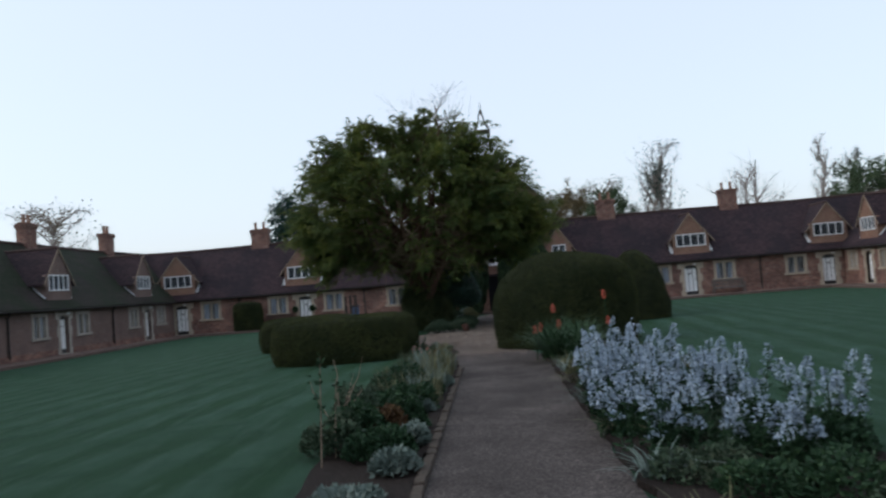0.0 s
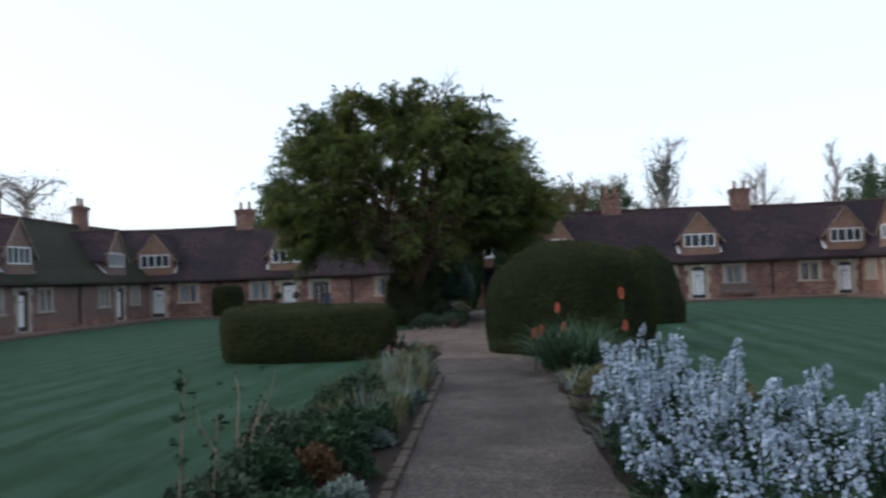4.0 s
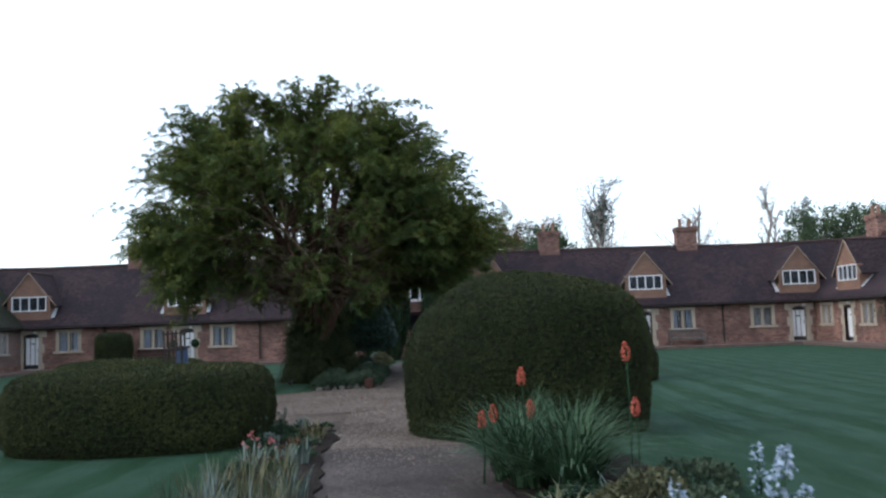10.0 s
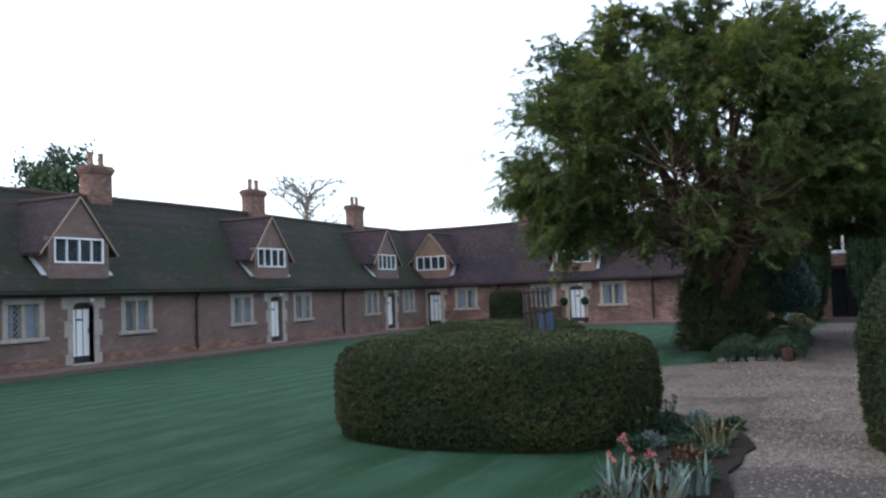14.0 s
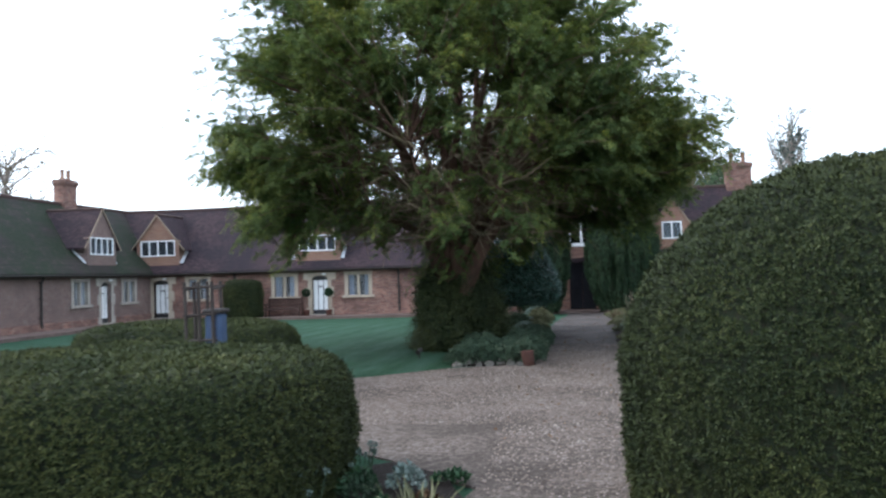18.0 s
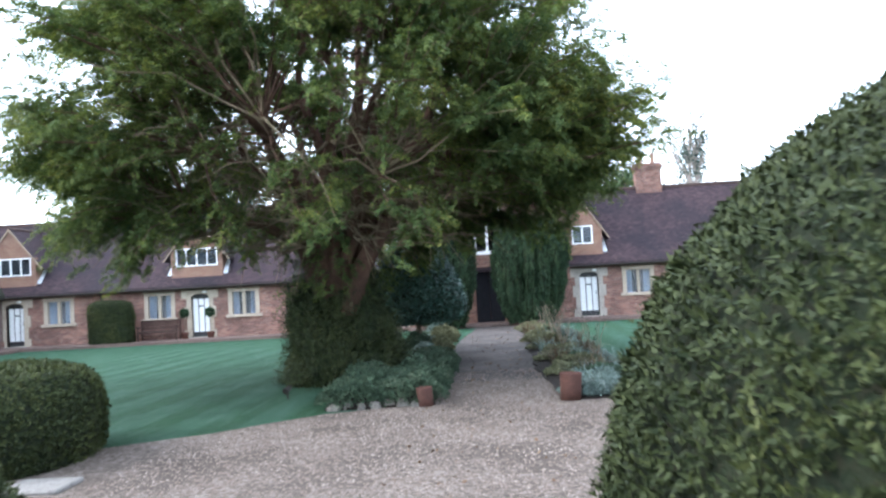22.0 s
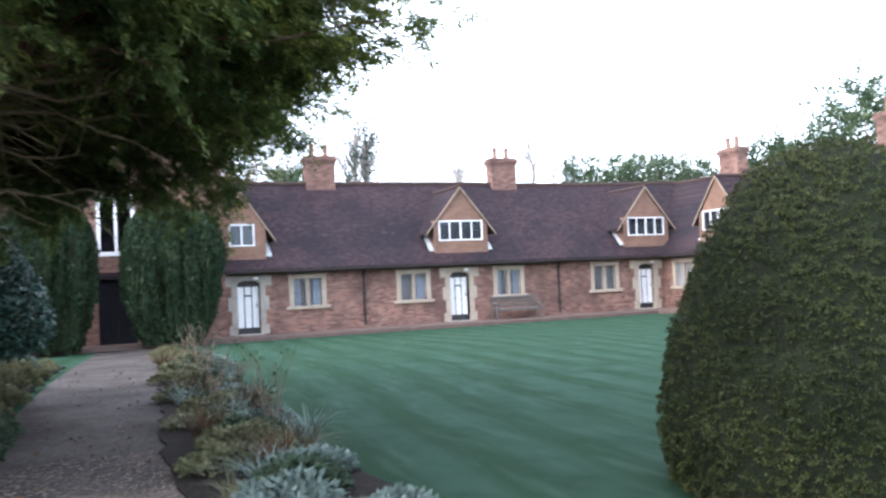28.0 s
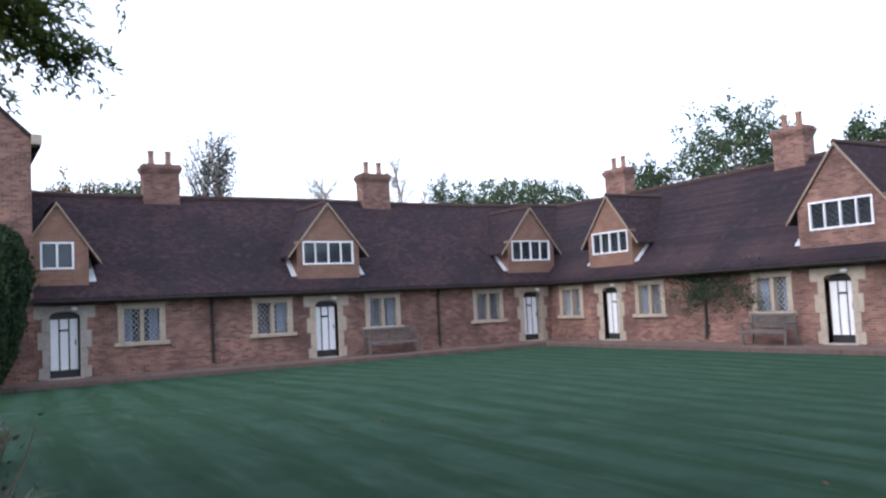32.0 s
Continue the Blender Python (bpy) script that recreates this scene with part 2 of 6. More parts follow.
WHITE = speckled("white_paint", (0.76, 0.77, 0.78), (0.82, 0.82, 0.82), (0.70, 0.71, 0.72), 2.0, 0.45, 0.1, 0.003)
# paint on the doors; behind window glass it stands in for room shade
BLACK = speckled("black_paint_and_room_dark", (0.012, 0.012, 0.014), (0.02, 0.02, 0.022), (0.03, 0.03, 0.03), 3.0, 0.5, 0.15, 0.004)
LEAD = speckled("lead_flashing", (0.43, 0.455, 0.48), (0.56, 0.58, 0.61), (0.34, 0.36, 0.385), 4.0, 0.5, 0.2, 0.006)
IRON = speckled("black_iron", (0.015, 0.014, 0.014), (0.03, 0.026, 0.024), (0.05, 0.035, 0.025), 6.0, 0.55, 0.3, 0.004, 8.0, 0.3)
OAK = speckled("grey_weathered_wood", (0.1105, 0.1008, 0.09425), (0.1755, 0.1625, 0.1527), (0.065, 0.0585, 0.0533), 6.0, 0.8, 0.4, 0.006)
DARKWOOD = speckled("dark_stained_wood", (0.05, 0.03, 0.025), (0.09, 0.055, 0.045), (0.03, 0.02, 0.02), 6.0, 0.7, 0.4, 0.006)
GATEWOOD = speckled("black_oak_boards", (0.012, 0.012, 0.016), (0.02, 0.02, 0.026), (0.03, 0.03, 0.035), 6.0, 0.6, 0.4, 0.006)
POTCLAY = speckled("buff_chimney_clay", (0.24, 0.14, 0.1), (0.32, 0.2, 0.15), (0.16, 0.1, 0.08), 5.0, 0.85, 0.3, 0.008)
TERRA = speckled("terracotta", (0.1, 0.048, 0.038), (0.14, 0.068, 0.052), (0.1, 0.05, 0.038), 3.0, 0.85, 0.3, 0.008)
DEADWOOD = speckled("dead_yew_wood", (0.15, 0.115, 0.078), (0.24, 0.185, 0.125), (0.085, 0.07, 0.045), 5.0, 0.9, 0.3, 0.01)
BARK = speckled("yew_bark", (0.085, 0.05, 0.037), (0.14, 0.082, 0.057), (0.05, 0.032, 0.026), 5.0, 0.9, 0.7, 0.03)
TWIG = speckled("grey_twigs", (0.16, 0.12, 0.09), (0.24, 0.19, 0.14), (0.1, 0.08, 0.06), 5.0, 0.9, 0.3, 0.01)
SOIL = speckled("garden_soil", (0.0095, 0.0072, 0.0066), (0.018, 0.0135, 0.0115), (0.04, 0.031, 0.025), 3.0, 0.95, 0.8, 0.03, 10.0)
PAVE = speckled("brick_paving_worn", (0.11, 0.08, 0.07), (0.16, 0.11, 0.095), (0.075, 0.058, 0.052), 3.0, 0.9, 0.4, 0.01)
LAWN = mown("mown_lawn")
GRAVEL = gravelly("pea_gravel", (0.068, 0.055, 0.047), (0.118, 0.096, 0.082), (0.2, 0.17, 0.15), 36.0)
TARMAC = gravelly("worn_path_grit", (0.047, 0.042, 0.04), (0.08, 0.07, 0.066), (0.14, 0.122, 0.114), 60.0, 0.5)
YEW_LEAF = leafy("yew_foliage", (0.028, 0.06, 0.03), (0.1, 0.132, 0.044), (0.29, 0.285, 0.075), 1.1, 0.6, 0.35)
HEDGE_LEAF = leafy("clipped_yew_leaves", (0.012, 0.019, 0.008), (0.037, 0.046, 0.015), (0.11, 0.108, 0.034), 0.9)
# bush cores: the shade between the leaves is put into this dark colour
HEDGE_CORE = speckled("hedge_inside_shade", (0.0096, 0.0144, 0.008), (0.016, 0.0224, 0.0112), (0.0208, 0.016, 0.0104), 6.0, 0.9, 0.6, 0.03)
HOLLY_LEAF = leafy("holly_leaves", (0.0117, 0.04095, 0.02925), (0.0225, 0.066, 0.047), (0.045, 0.1, 0.072), 1.5, 0.5)
IRISH_LEAF = leafy("irish_yew_leaves", (0.01248, 0.02652, 0.0156), (0.02964, 0.05148, 0.02496), (0.0624, 0.0858, 0.039), 1.0)
IVY_LEAF = leafy("ivy_leaves", (0.0119, 0.0204, 0.0102), (0.0357, 0.0459, 0.017), (0.07225, 0.07225, 0.0272), 2.5, 0.6)
GLASS, n_, l_, b_ = shader("window_glass", 0.05)
b_.inputs["Base Color"].default_value = (0.5, 0.55, 0.6, 1)
b_.inputs["Metallic"].default_value = 1.0
see = n_.new("ShaderNodeBsdfTransparent")
see.inputs[0].default_value = (0.85, 0.9, 0.95, 1)
both = n_.new("ShaderNodeMixShader")
both.inputs[0].default_value = 0.04
l_.new(see.outputs[0], both.inputs[1])
l_.new(b_.outputs[0], both.inputs[2])
l_.new(both.outputs[0], n_["Material Output"].inputs[0])


# ---- building helpers ----
class Shape:
    """Collects vertices and faces; becomes one mesh."""

    def __init__(self):
        self.v, self.f = [], []

    def add(self, verts, faces):
        k = len(self.v)
        self.v += [tuple(p) for p in verts]
        self.f += [tuple(i + k for i in f) for f in faces]
        return self

    def box(self, x0, y0, z0, x1, y1, z1, bevel=0.0):
        if bevel:
            c, h = Vector(((x0 + x1) / 2, (y0 + y1) / 2, (z0 + z1) / 2)), ((x1 - x0) / 2, (y1 - y0) / 2, (z1 - z0) / 2)
            pts, faces, idx = [], [], {}
            for sx in (-1, 1):
                for sy in (-1, 1):
                    for sz in (-1, 1):
                        s = (sx, sy, sz)
                        for a in range(3):
                            idx[s, a] = len(pts)
                            pts.append([c[i] + s[i] * (h[i] - (0 if i == a else bevel)) for i in range(3)])
            for a in range(3):
                b, d = (a + 1) % 3, (a + 2) % 3
                for sg in (-1, 1):
                    loop = []
                    for p, q in ((-1, -1), (1, -1), (1, 1), (-1, 1)):
                        s = [0, 0, 0]
                        s[a], s[b], s[d] = sg, p, q
                        loop.append(idx[tuple(s), a])
                    faces.append(loop if sg > 0 else loop[::-1])
            for a in range(3):
                b, d = (a + 1) % 3, (a + 2) % 3
                for p in (-1, 1):
                    for q in (-1, 1):
                        s0, s1 = [0, 0, 0], [0, 0, 0]
                        s0[a], s0[b], s0[d], s1[a], s1[b], s1[d] = -1, p, q, 1, p, q
                        quad = [idx[tuple(s0), b], idx[tuple(s1), b], idx[tuple(s1), d], idx[tuple(s0), d]]
                        faces.append(quad if p * q < 0 else quad[::-1])
            for sx in (-1, 1):
                for sy in (-1, 1):
                    for sz in (-1, 1):
                        tri = [idx[(sx, sy, sz), a] for a in range(3)]
                        faces.append(tri if sx * sy * sz > 0 else tri[::-1])
            return self.add(pts, faces)
        p = [(x, y, z) for z in (z0, z1) for y in (y0, y1) for x in (x0, x1)]
        return self.add(p, [(0, 2, 3, 1), (4, 5, 7, 6), (0, 1, 5, 4), (2, 6, 7, 3), (0, 4, 6, 2), (1, 3, 7, 5)])

    def slab(self, outline, d0, d1):
        """A flat outline in (u, z), counter-clockwise seen from the front, between depths d0 (front) and d1."""
        k = len(outline)
        pts = [(u, d0, z) for u, z in outline] + [(u, d1, z) for u, z in outline]
        faces = [tuple(range(k)), tuple(range(2 * k - 1, k - 1, -1))]
        faces += [(i, k + i, k + (i + 1) % k, (i + 1) % k) for i in range(k)]
        return self.add(pts, faces)

    def tube(self, points, radii, sides=8, caps=True):
        """A round tube through the points."""
        rings = []
        pts = [Vector(p) for p in points]
        for i, p in enumerate(pts):
            way = (pts[min(i + 1, len(pts) - 1)] - pts[max(i - 1, 0)]).normalized()
            side = way.cross(Vector((0.13, 0.31, 0.94)) if abs(way.z) < 0.8 else Vector((1, 0.1, 0))).normalized()
            up = way.cross(side)
            r = radii[i] if hasattr(radii, "__len__") else radii
            rings.append([p + (side * math.cos(a) + up * math.sin(a)) * r for a in [2 * math.pi * j / sides for j in range(sides)]])
        faces = []
        for i in range(len(rings) - 1):
            for j in range(sides):
                a, b = i * sides + j, i * sides + (j + 1) % sides
                faces.append((a, b, b + sides, a + sides))
        if caps:
            faces += [tuple(range(sides - 1, -1, -1)), tuple(range((len(rings) - 1) * sides, len(rings) * sides))]
        return self.add([q for ring in rings for q in ring], faces)

    def lathe(self, profile, sides=16, x=0.0, y=0.0):
        """Turned about the upright through (x, y); profile of (radius, z) from the bottom up."""
        pts = [(x + r * math.cos(2 * math.pi * j / sides), y + r * math.sin(2 * math.pi * j / sides), z) for r, z in profile for j in range(sides)]
        faces = [(i * sides + j, i * sides + (j + 1) % sides, (i + 1) * sides + (j + 1) % sides, (i + 1) * sides + j) for i in range(len(profile) - 1) for j in range(sides)]
        faces += [tuple(range(sides - 1, -1, -1)), tuple(range((len(profile) - 1) * sides, len(profile) * sides))]
        return self.add(pts, faces)

    def mesh(self, name, material, smooth=False):
        me = bpy.data.meshes.new(name)
        me.from_pydata(self.v, [], self.f)
        me.materials.append(material)
        if smooth:
            me.polygons.foreach_set("use_smooth", [True] * len(me.polygons))
        me.update()
        return me


def part(name, shape, material, parent, label="", smooth=False):
    ob = new(name, shape.mesh(name, material, smooth))
    ob.parent = parent
    return tagged(ob, label)


def thing(name, label, category, group="", kind="", m=None):
    ob = new(name)
    ob.empty_display_size = 0.2
    if m is not None:
        ob.matrix_world = m
    return tagged(ob, label, category, group, kind)


def solid(name, shape, material, label, category, kind="", group="", smooth=False):
    return tagged(new(name, shape.mesh(name, material, smooth)), label, category, group, kind)


def bare(name, verts, faces, material, smooth=False):
    """A mesh object straight from arrays of vertices and equal-sided faces."""
    me = bpy.data.meshes.new(name)
    verts, faces = np.asarray(verts, np.float32), np.asarray(faces, np.int32)
    k = faces.shape[1]
    me.vertices.add(len(verts))
    me.vertices.foreach_set("co", verts.ravel())
    me.loops.add(faces.size)
    me.loops.foreach_set("vertex_index", faces.ravel())
    me.polygons.add(len(faces))
    me.polygons.foreach_set("loop_start", np.arange(0, faces.size, k, dtype=np.int32))
    me.materials.append(material)
    if smooth:
        me.polygons.foreach_set("use_smooth", np.ones(len(faces), bool))
    me.update(calc_edges=True)
    return new(name, me)


def leaves(name, spots, ways, length, width, material, rng, parent=None, spread=0.6, fold=0.25, slim=False, face=None):
    """One small pointed leaf at every spot, growing along ways: folded, or a slim needle blade."""
    spots, ways = np.asarray(spots), np.asarray(ways, float)
    k = len(spots)
    w = ways + rng.normal(0, spread, (k, 3))
    w /= np.linalg.norm(w, axis=1, keepdims=True) + 1e-9
    s = np.cross(w, rng.normal(0, 1, (k, 3)) if face is None else np.asarray(face) + rng.normal(0, 0.42, (k, 3)))
    s /= np.linalg.norm(s, axis=1, keepdims=True) + 1e-9
    u = np.cross(s, w)
    ln = length * rng.uniform(0.6, 1.3, (k, 1))
    wd = width * rng.uniform(0.7, 1.3, (k, 1))
    a, c = spots, spots + w * ln
    if slim:
        v = np.stack([a + s * wd, c, a - s * wd], 1).reshape(-1, 3)
        ob = bare(name, v, np.arange(3 * k).reshape(-1, 3), material)
        ob.parent = parent
        return ob
    mid = spots + w * ln * 0.45
    v = np.stack([a, mid + s * wd + u * wd * fold, c, mid - s * wd + u * wd * fold], 1).reshape(-1, 3)
    f = (np.arange(k)[:, None] * 4 + np.array([[0, 1, 2, 3]])).reshape(-1, 4)
    ob = bare(name, v, f, material)
    ob.parent = parent
    return ob


# ---- the quadrangle's plan ----
YN, XW, XE, AX = 59.0, -21.15, 22.65, 0.55
EAVES, RIDGE, DEEP, SILL = 2.25, 5.75, 6.9, -0.07
NORTH = Matrix(((1, 0, 0, 0), (0, 1, 0, YN), (0, 0, 1, 0), (0, 0, 0, 1)))
WEST = Matrix(((0, -1, 0, XW), (1, 0, 0, 0), (0, 0, 1, 0), (0, 0, 0, 1)))
EAST = Matrix(((0, 1, 0, XE), (-1, 0, 0, 0), (0, 0, 1, 0), (0, 0, 0, 1)))
DOOR_W, DOOR_H, WIN_W, WIN_B, WIN_T = 0.8, 1.92, 1.16, 0.86, 1.84

north_doors = [4.87, 13.0, 21.72, -3.5, -12.24, -20.6]
north_wins = [7.0, 11.1, 15.15, 19.65, -6.1, -10.28, -14.05, -18.6]
west_doors = [35.1, 44.95, 54.9]
west_wins = [33.0, 37.3, 42.75, 46.85, 52.9, 56.9]
east_doors = [-55.5, -46.55]
east_wins = [-57.7, -53.55, -48.65]


def pierced(name, m, u0, u1, z0, z1, holes, thick=0.4, material=None, label="", parent=None):
    """A wall along u with holes (u0, u1, z0, z1) through it."""
    s = Shape()
    us = sorted({u0, u1, *[h[0] for h in holes], *[h[1] for h in holes]})
    for a, b in zip(us[:-1], us[1:]):
        zs = sorted([(h[2], h[3]) for h in holes if h[0] < b - 1e-6 and h[1] > a + 1e-6])
        z = z0
        for lo, hi in zs + [(z1, z1)]:
            if lo > z + 1e-6:
                s.box(a, 0, z, b, thick, lo)
            z = max(z, hi)
    ob = new(name, s.mesh(name, material or BRICK))
    ob.matrix_world = m
    return tagged(ob, label or "old red brick wall with pale mortar", "wall", "", "structure")


def roofing(name, m, u0, u1, tiles=None, hip0=0.0, hip1=0.0):
    """A pitched roof along u; hips run in by hip0 and hip1 at the ridge (negative: mitred out)."""
    s = Shape()
    e, t = -0.28, 0.14
    half = DEEP / 2
    k = (RIDGE - EAVES) / (half - e)
    n = 40
    top = []
    for i in range(n + 1):
        q = i / n
        sag = -0.05 * math.sin(q * 9.0 + u0) - 0.03 * math.sin(q * 23.0)
        top.append((u0 + hip0 + (u1 + hip1 - u0 - hip0) * q, half, RIDGE + sag))
    low = [(u0 + (u1 - u0) * i / n, e, EAVES - 0.02) for i in range(n + 1)]
    back = [(u0 + (u1 - u0) * i / n, DEEP - e, EAVES - 0.02) for i in range(n + 1)]
    under = [(p[0], p[1], p[2] - t) for p in low]
    underb = [(p[0], p[1], p[2] - t) for p in back]
    c = n + 1
    f = []
    for i in range(n):
        f += [(i, i + 1, c + i + 1, c + i), (c + i, c + i + 1, 2 * c + i + 1, 2 * c + i), (3 * c + i, 3 * c + i + 1, i + 1, i), (2 * c + i, 2 * c + i + 1, 4 * c + i + 1, 4 * c + i)]
        f += [(4 * c + i, 4 * c + i + 1, 3 * c + i + 1, 3 * c + i)]
    s.add(low + top + back + under + underb, f)
    ob = new(name, s.mesh(name, tiles or TILE))
    ob.matrix_world = m
    tagged(ob, "steep brown clay-tiled roof, sagging and mossy", "roof", "", "structure")
    r = Shape()
    for i in range(n):
        a, b = Vector(top[i]), Vector(top[i + 1])
        r.tube([a + Vector((0, 0, -0.02)), b + Vector((0, 0, -0.02))], 0.11, 8)
    part("ridge_tiles", r, TERRA_DARK, ob)
    return ob


TERRA_DARK = speckled("dark_ridge_clay", (0.05, 0.034, 0.032), (0.08, 0.05, 0.044), (0.035, 0.03, 0.026), 3.0, 0.85, 0.3, 0.008)


def door_hole(c):
    return (c - DOOR_W / 2, c + DOOR_W / 2, SILL, SILL + DOOR_H)


def window_hole(c):
    return (c - WIN_W / 2, c + WIN_W / 2, WIN_B, WIN_T)


def build_door(name, m, c, stone, wide=3):
    """A planked white door with black cover strips in a quoined stone surround."""
    t = thing(name, "white planked door with black strips in a stone surround", "door", "almshouse doors", "structure", m @ pose(c, 0, SILL))
    w, h = DOOR_W / 2, DOOR_H
    spring = h - 0.13
    arch = [(-w + 2 * w * i / 10, spring + 0.13 * math.sqrt(max(0, 1 - (2 * i / 10 - 1) ** 2)) ** 0.8) for i in range(11)]
    lint = Shape().slab([(-w - 0.42, h - 0.2), (-w, h - 0.2)] + arch + [(w, h - 0.2), (w + 0.42, h - 0.2), (w + 0.42, h + 0.17), (-w - 0.42, h + 0.17)], -0.035, 0.22)
    part("lintel", lint, stone, t, "pale stone lintel with a shallow arch")
    z = 0.0
    for i, (hh, ww) in enumerate(((0.34, 0.3), (0.52, 0.2), (0.5, 0.32), (0.36, 0.2))):
        for sg in (-1, 1):
            a, b = (w, w + ww) if sg > 0 else (-w - ww, -w)
            part("quoin", Shape().box(a, -0.03, z, b, 0.22, z + hh - 0.006, 0.008), stone, t)
        z += hh
    part("threshold", Shape().box(-w - 0.1, -0.12, -0.06, w + 0.1, 0.25, 0.02, 0.012), STONE_GREY, t)
    leaf_top = spring - 0.12
    part("backing", Shape().box(-w, 0.2, 0.02, w, 0.24, h - 0.01), BLACK, t)
    part("kick_panel", Shape().box(-w + 0.02, 0.165, 0.03, w - 0.02, 0.2, 0.24, 0.006), BLACK, t, "black kick panel")
    part("fanlight", Shape().box(-w + 0.02, 0.17, leaf_top + 0.04, w - 0.02, 0.2, h - 0.06, 0.005), BLACK, t, "black fanlight panel")
    pw = (2 * w - 0.02) / wide
    for i in range(wide):
        x = -w + 0.01 + i * pw
        part("plank", Shape().box(x + 0.022, 0.172, 0.24, x + pw - 0.022, 0.2, leaf_top + 0.03, 0.006), WHITE, t, "white painted plank")
    part("letter_box", Shape().box(-0.12, 0.155, leaf_top - 0.32, 0.12, 0.175, leaf_top - 0.26, 0.006), BLACK, t)
    part("handle", Shape().tube([(w - 0.1, 0.13, 0.95), (w - 0.1, 0.13, 1.1)], 0.018, 8), IRON, t)
    lamp = part("wall_lamp", Shape().box(0.16, -0.15, h + 0.02, 0.34, -0.03, h + 0.12, 0.03), WHITE, t, "small white bulkhead lamp on the lintel")
    return t


def build_window(name, m, c, stone, curtains=True):
    """A two-light leaded window in a stone frame."""
    t = thing(name, "two-light leaded window in a pale stone frame", "window", "stone windows", "structure", m @ pose(c, 0, 0))
    w = WIN_W / 2
    frame_ob = part("window_frame", Shape().box(-w - 0.11, -0.03, WIN_T, w + 0.11, 0.2, WIN_T + 0.14, 0.012).box(-w - 0.11, -0.025, WIN_B, -w + 0.07, 0.2, WIN_T - 0.003, 0.012).box(w - 0.07, -0.025, WIN_B, w + 0.11, 0.2, WIN_T - 0.003, 0.012).box(-0.06, -0.01, WIN_B, 0.06, 0.2, WIN_T - 0.003, 0.012).box(-w - 0.17, -0.05, WIN_T + 0.143, w + 0.17, 0.1, WIN_T + 0.19, 0.012), stone, t)
    part("sill", Shape().box(-w - 0.22, -0.09, WIN_B - 0.13, w + 0.22, 0.25, WIN_B - 0.003, 0.015), stone, t)
    for sg in (-1, 1):
        x0, x1 = (0.06, w - 0.07) if sg > 0 else (-w + 0.07, -0.06)
        p = part("pane", Shape().box(x0, 0.12, WIN_B, x1, 0.13, WIN_T), GLASS, t)
        s = Shape()
        ch = 0.17
        k = ch / ((x1 - x0) / 3)
        lo, hi = WIN_B + 0.004, WIN_T - 0.004
        for a in range(-8, 12):
            for sl in (1, -1):
                za = WIN_B + a * ch
                zb = za + sl * k * (x1 - x0)
                ts = sorted([(lo - za) / (zb - za), (hi - za) / (zb - za)])
                t0, t1 = max(0, ts[0]), min(1, ts[1])
                if t1 - t0 > 0.05:
                    s.tube([(x0 + (x1 - x0) * t0, 0.117, za + (zb - za) * t0), (x0 + (x1 - x0) * t1, 0.117, za + (zb - za) * t1)], 0.009, 4)
        part("lead_lattice", s, LEADED, p, "grey diamond leading")
    if curtains:
        # nets hang open by a different amount at every window
        wide_open = 0.35 + 0.5 * abs(math.sin(c * 12.9))
        for sg in ((1,) if abs(c - 11.1) < 0.1 else (-1, 1)):
            s = Shape()
            xa, xb = sg * (w - 0.05), sg * (w - 0.05 - (w - 0.17) * wide_open)
            x0, x1 = min(xa, xb), max(xa, xb)
            n = 14
            pts = [(x0 + (x1 - x0) * i / n, 0.2 + 0.02 * math.sin(i * 1.9), z) for z in (WIN_B, WIN_T) for i in range(n + 1)]
            s.add(pts, [(i, i + 1, n + 2 + i, n + 1 + i) for i in range(n)])
            part("curtain", s, NET, t, "pale net curtain")
    # black sheet in place of the unlit room's shade
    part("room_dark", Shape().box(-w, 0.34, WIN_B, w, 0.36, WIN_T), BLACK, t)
    return t


DULL_LEAD = speckled("dull_lead", (0.16, 0.17, 0.18), (0.24, 0.25, 0.26), (0.1, 0.1, 0.11), 8.0, 0.5, 0.1, 0.002)
LEADED = speckled("lead_cames", (0.44, 0.45, 0.46), (0.56, 0.57, 0.58), (0.34, 0.34, 0.36), 8.0, 0.5, 0.1, 0.002)
NET = speckled("net_curtain", (0.36, 0.39, 0.46), (0.5, 0.53, 0.58), (0.26, 0.28, 0.34), 4.0, 0.9, 0.1, 0.003)


VERGE = speckled("mortared_verge", (0.3, 0.23, 0.17), (0.38, 0.3, 0.23), (0.2, 0.15, 0.11), 4.0, 0.9, 0.3, 0.006)


def roof_z(d):
    return EAVES + (d + 0.28) * (RIDGE - EAVES) / (DEEP / 2 + 0.28)


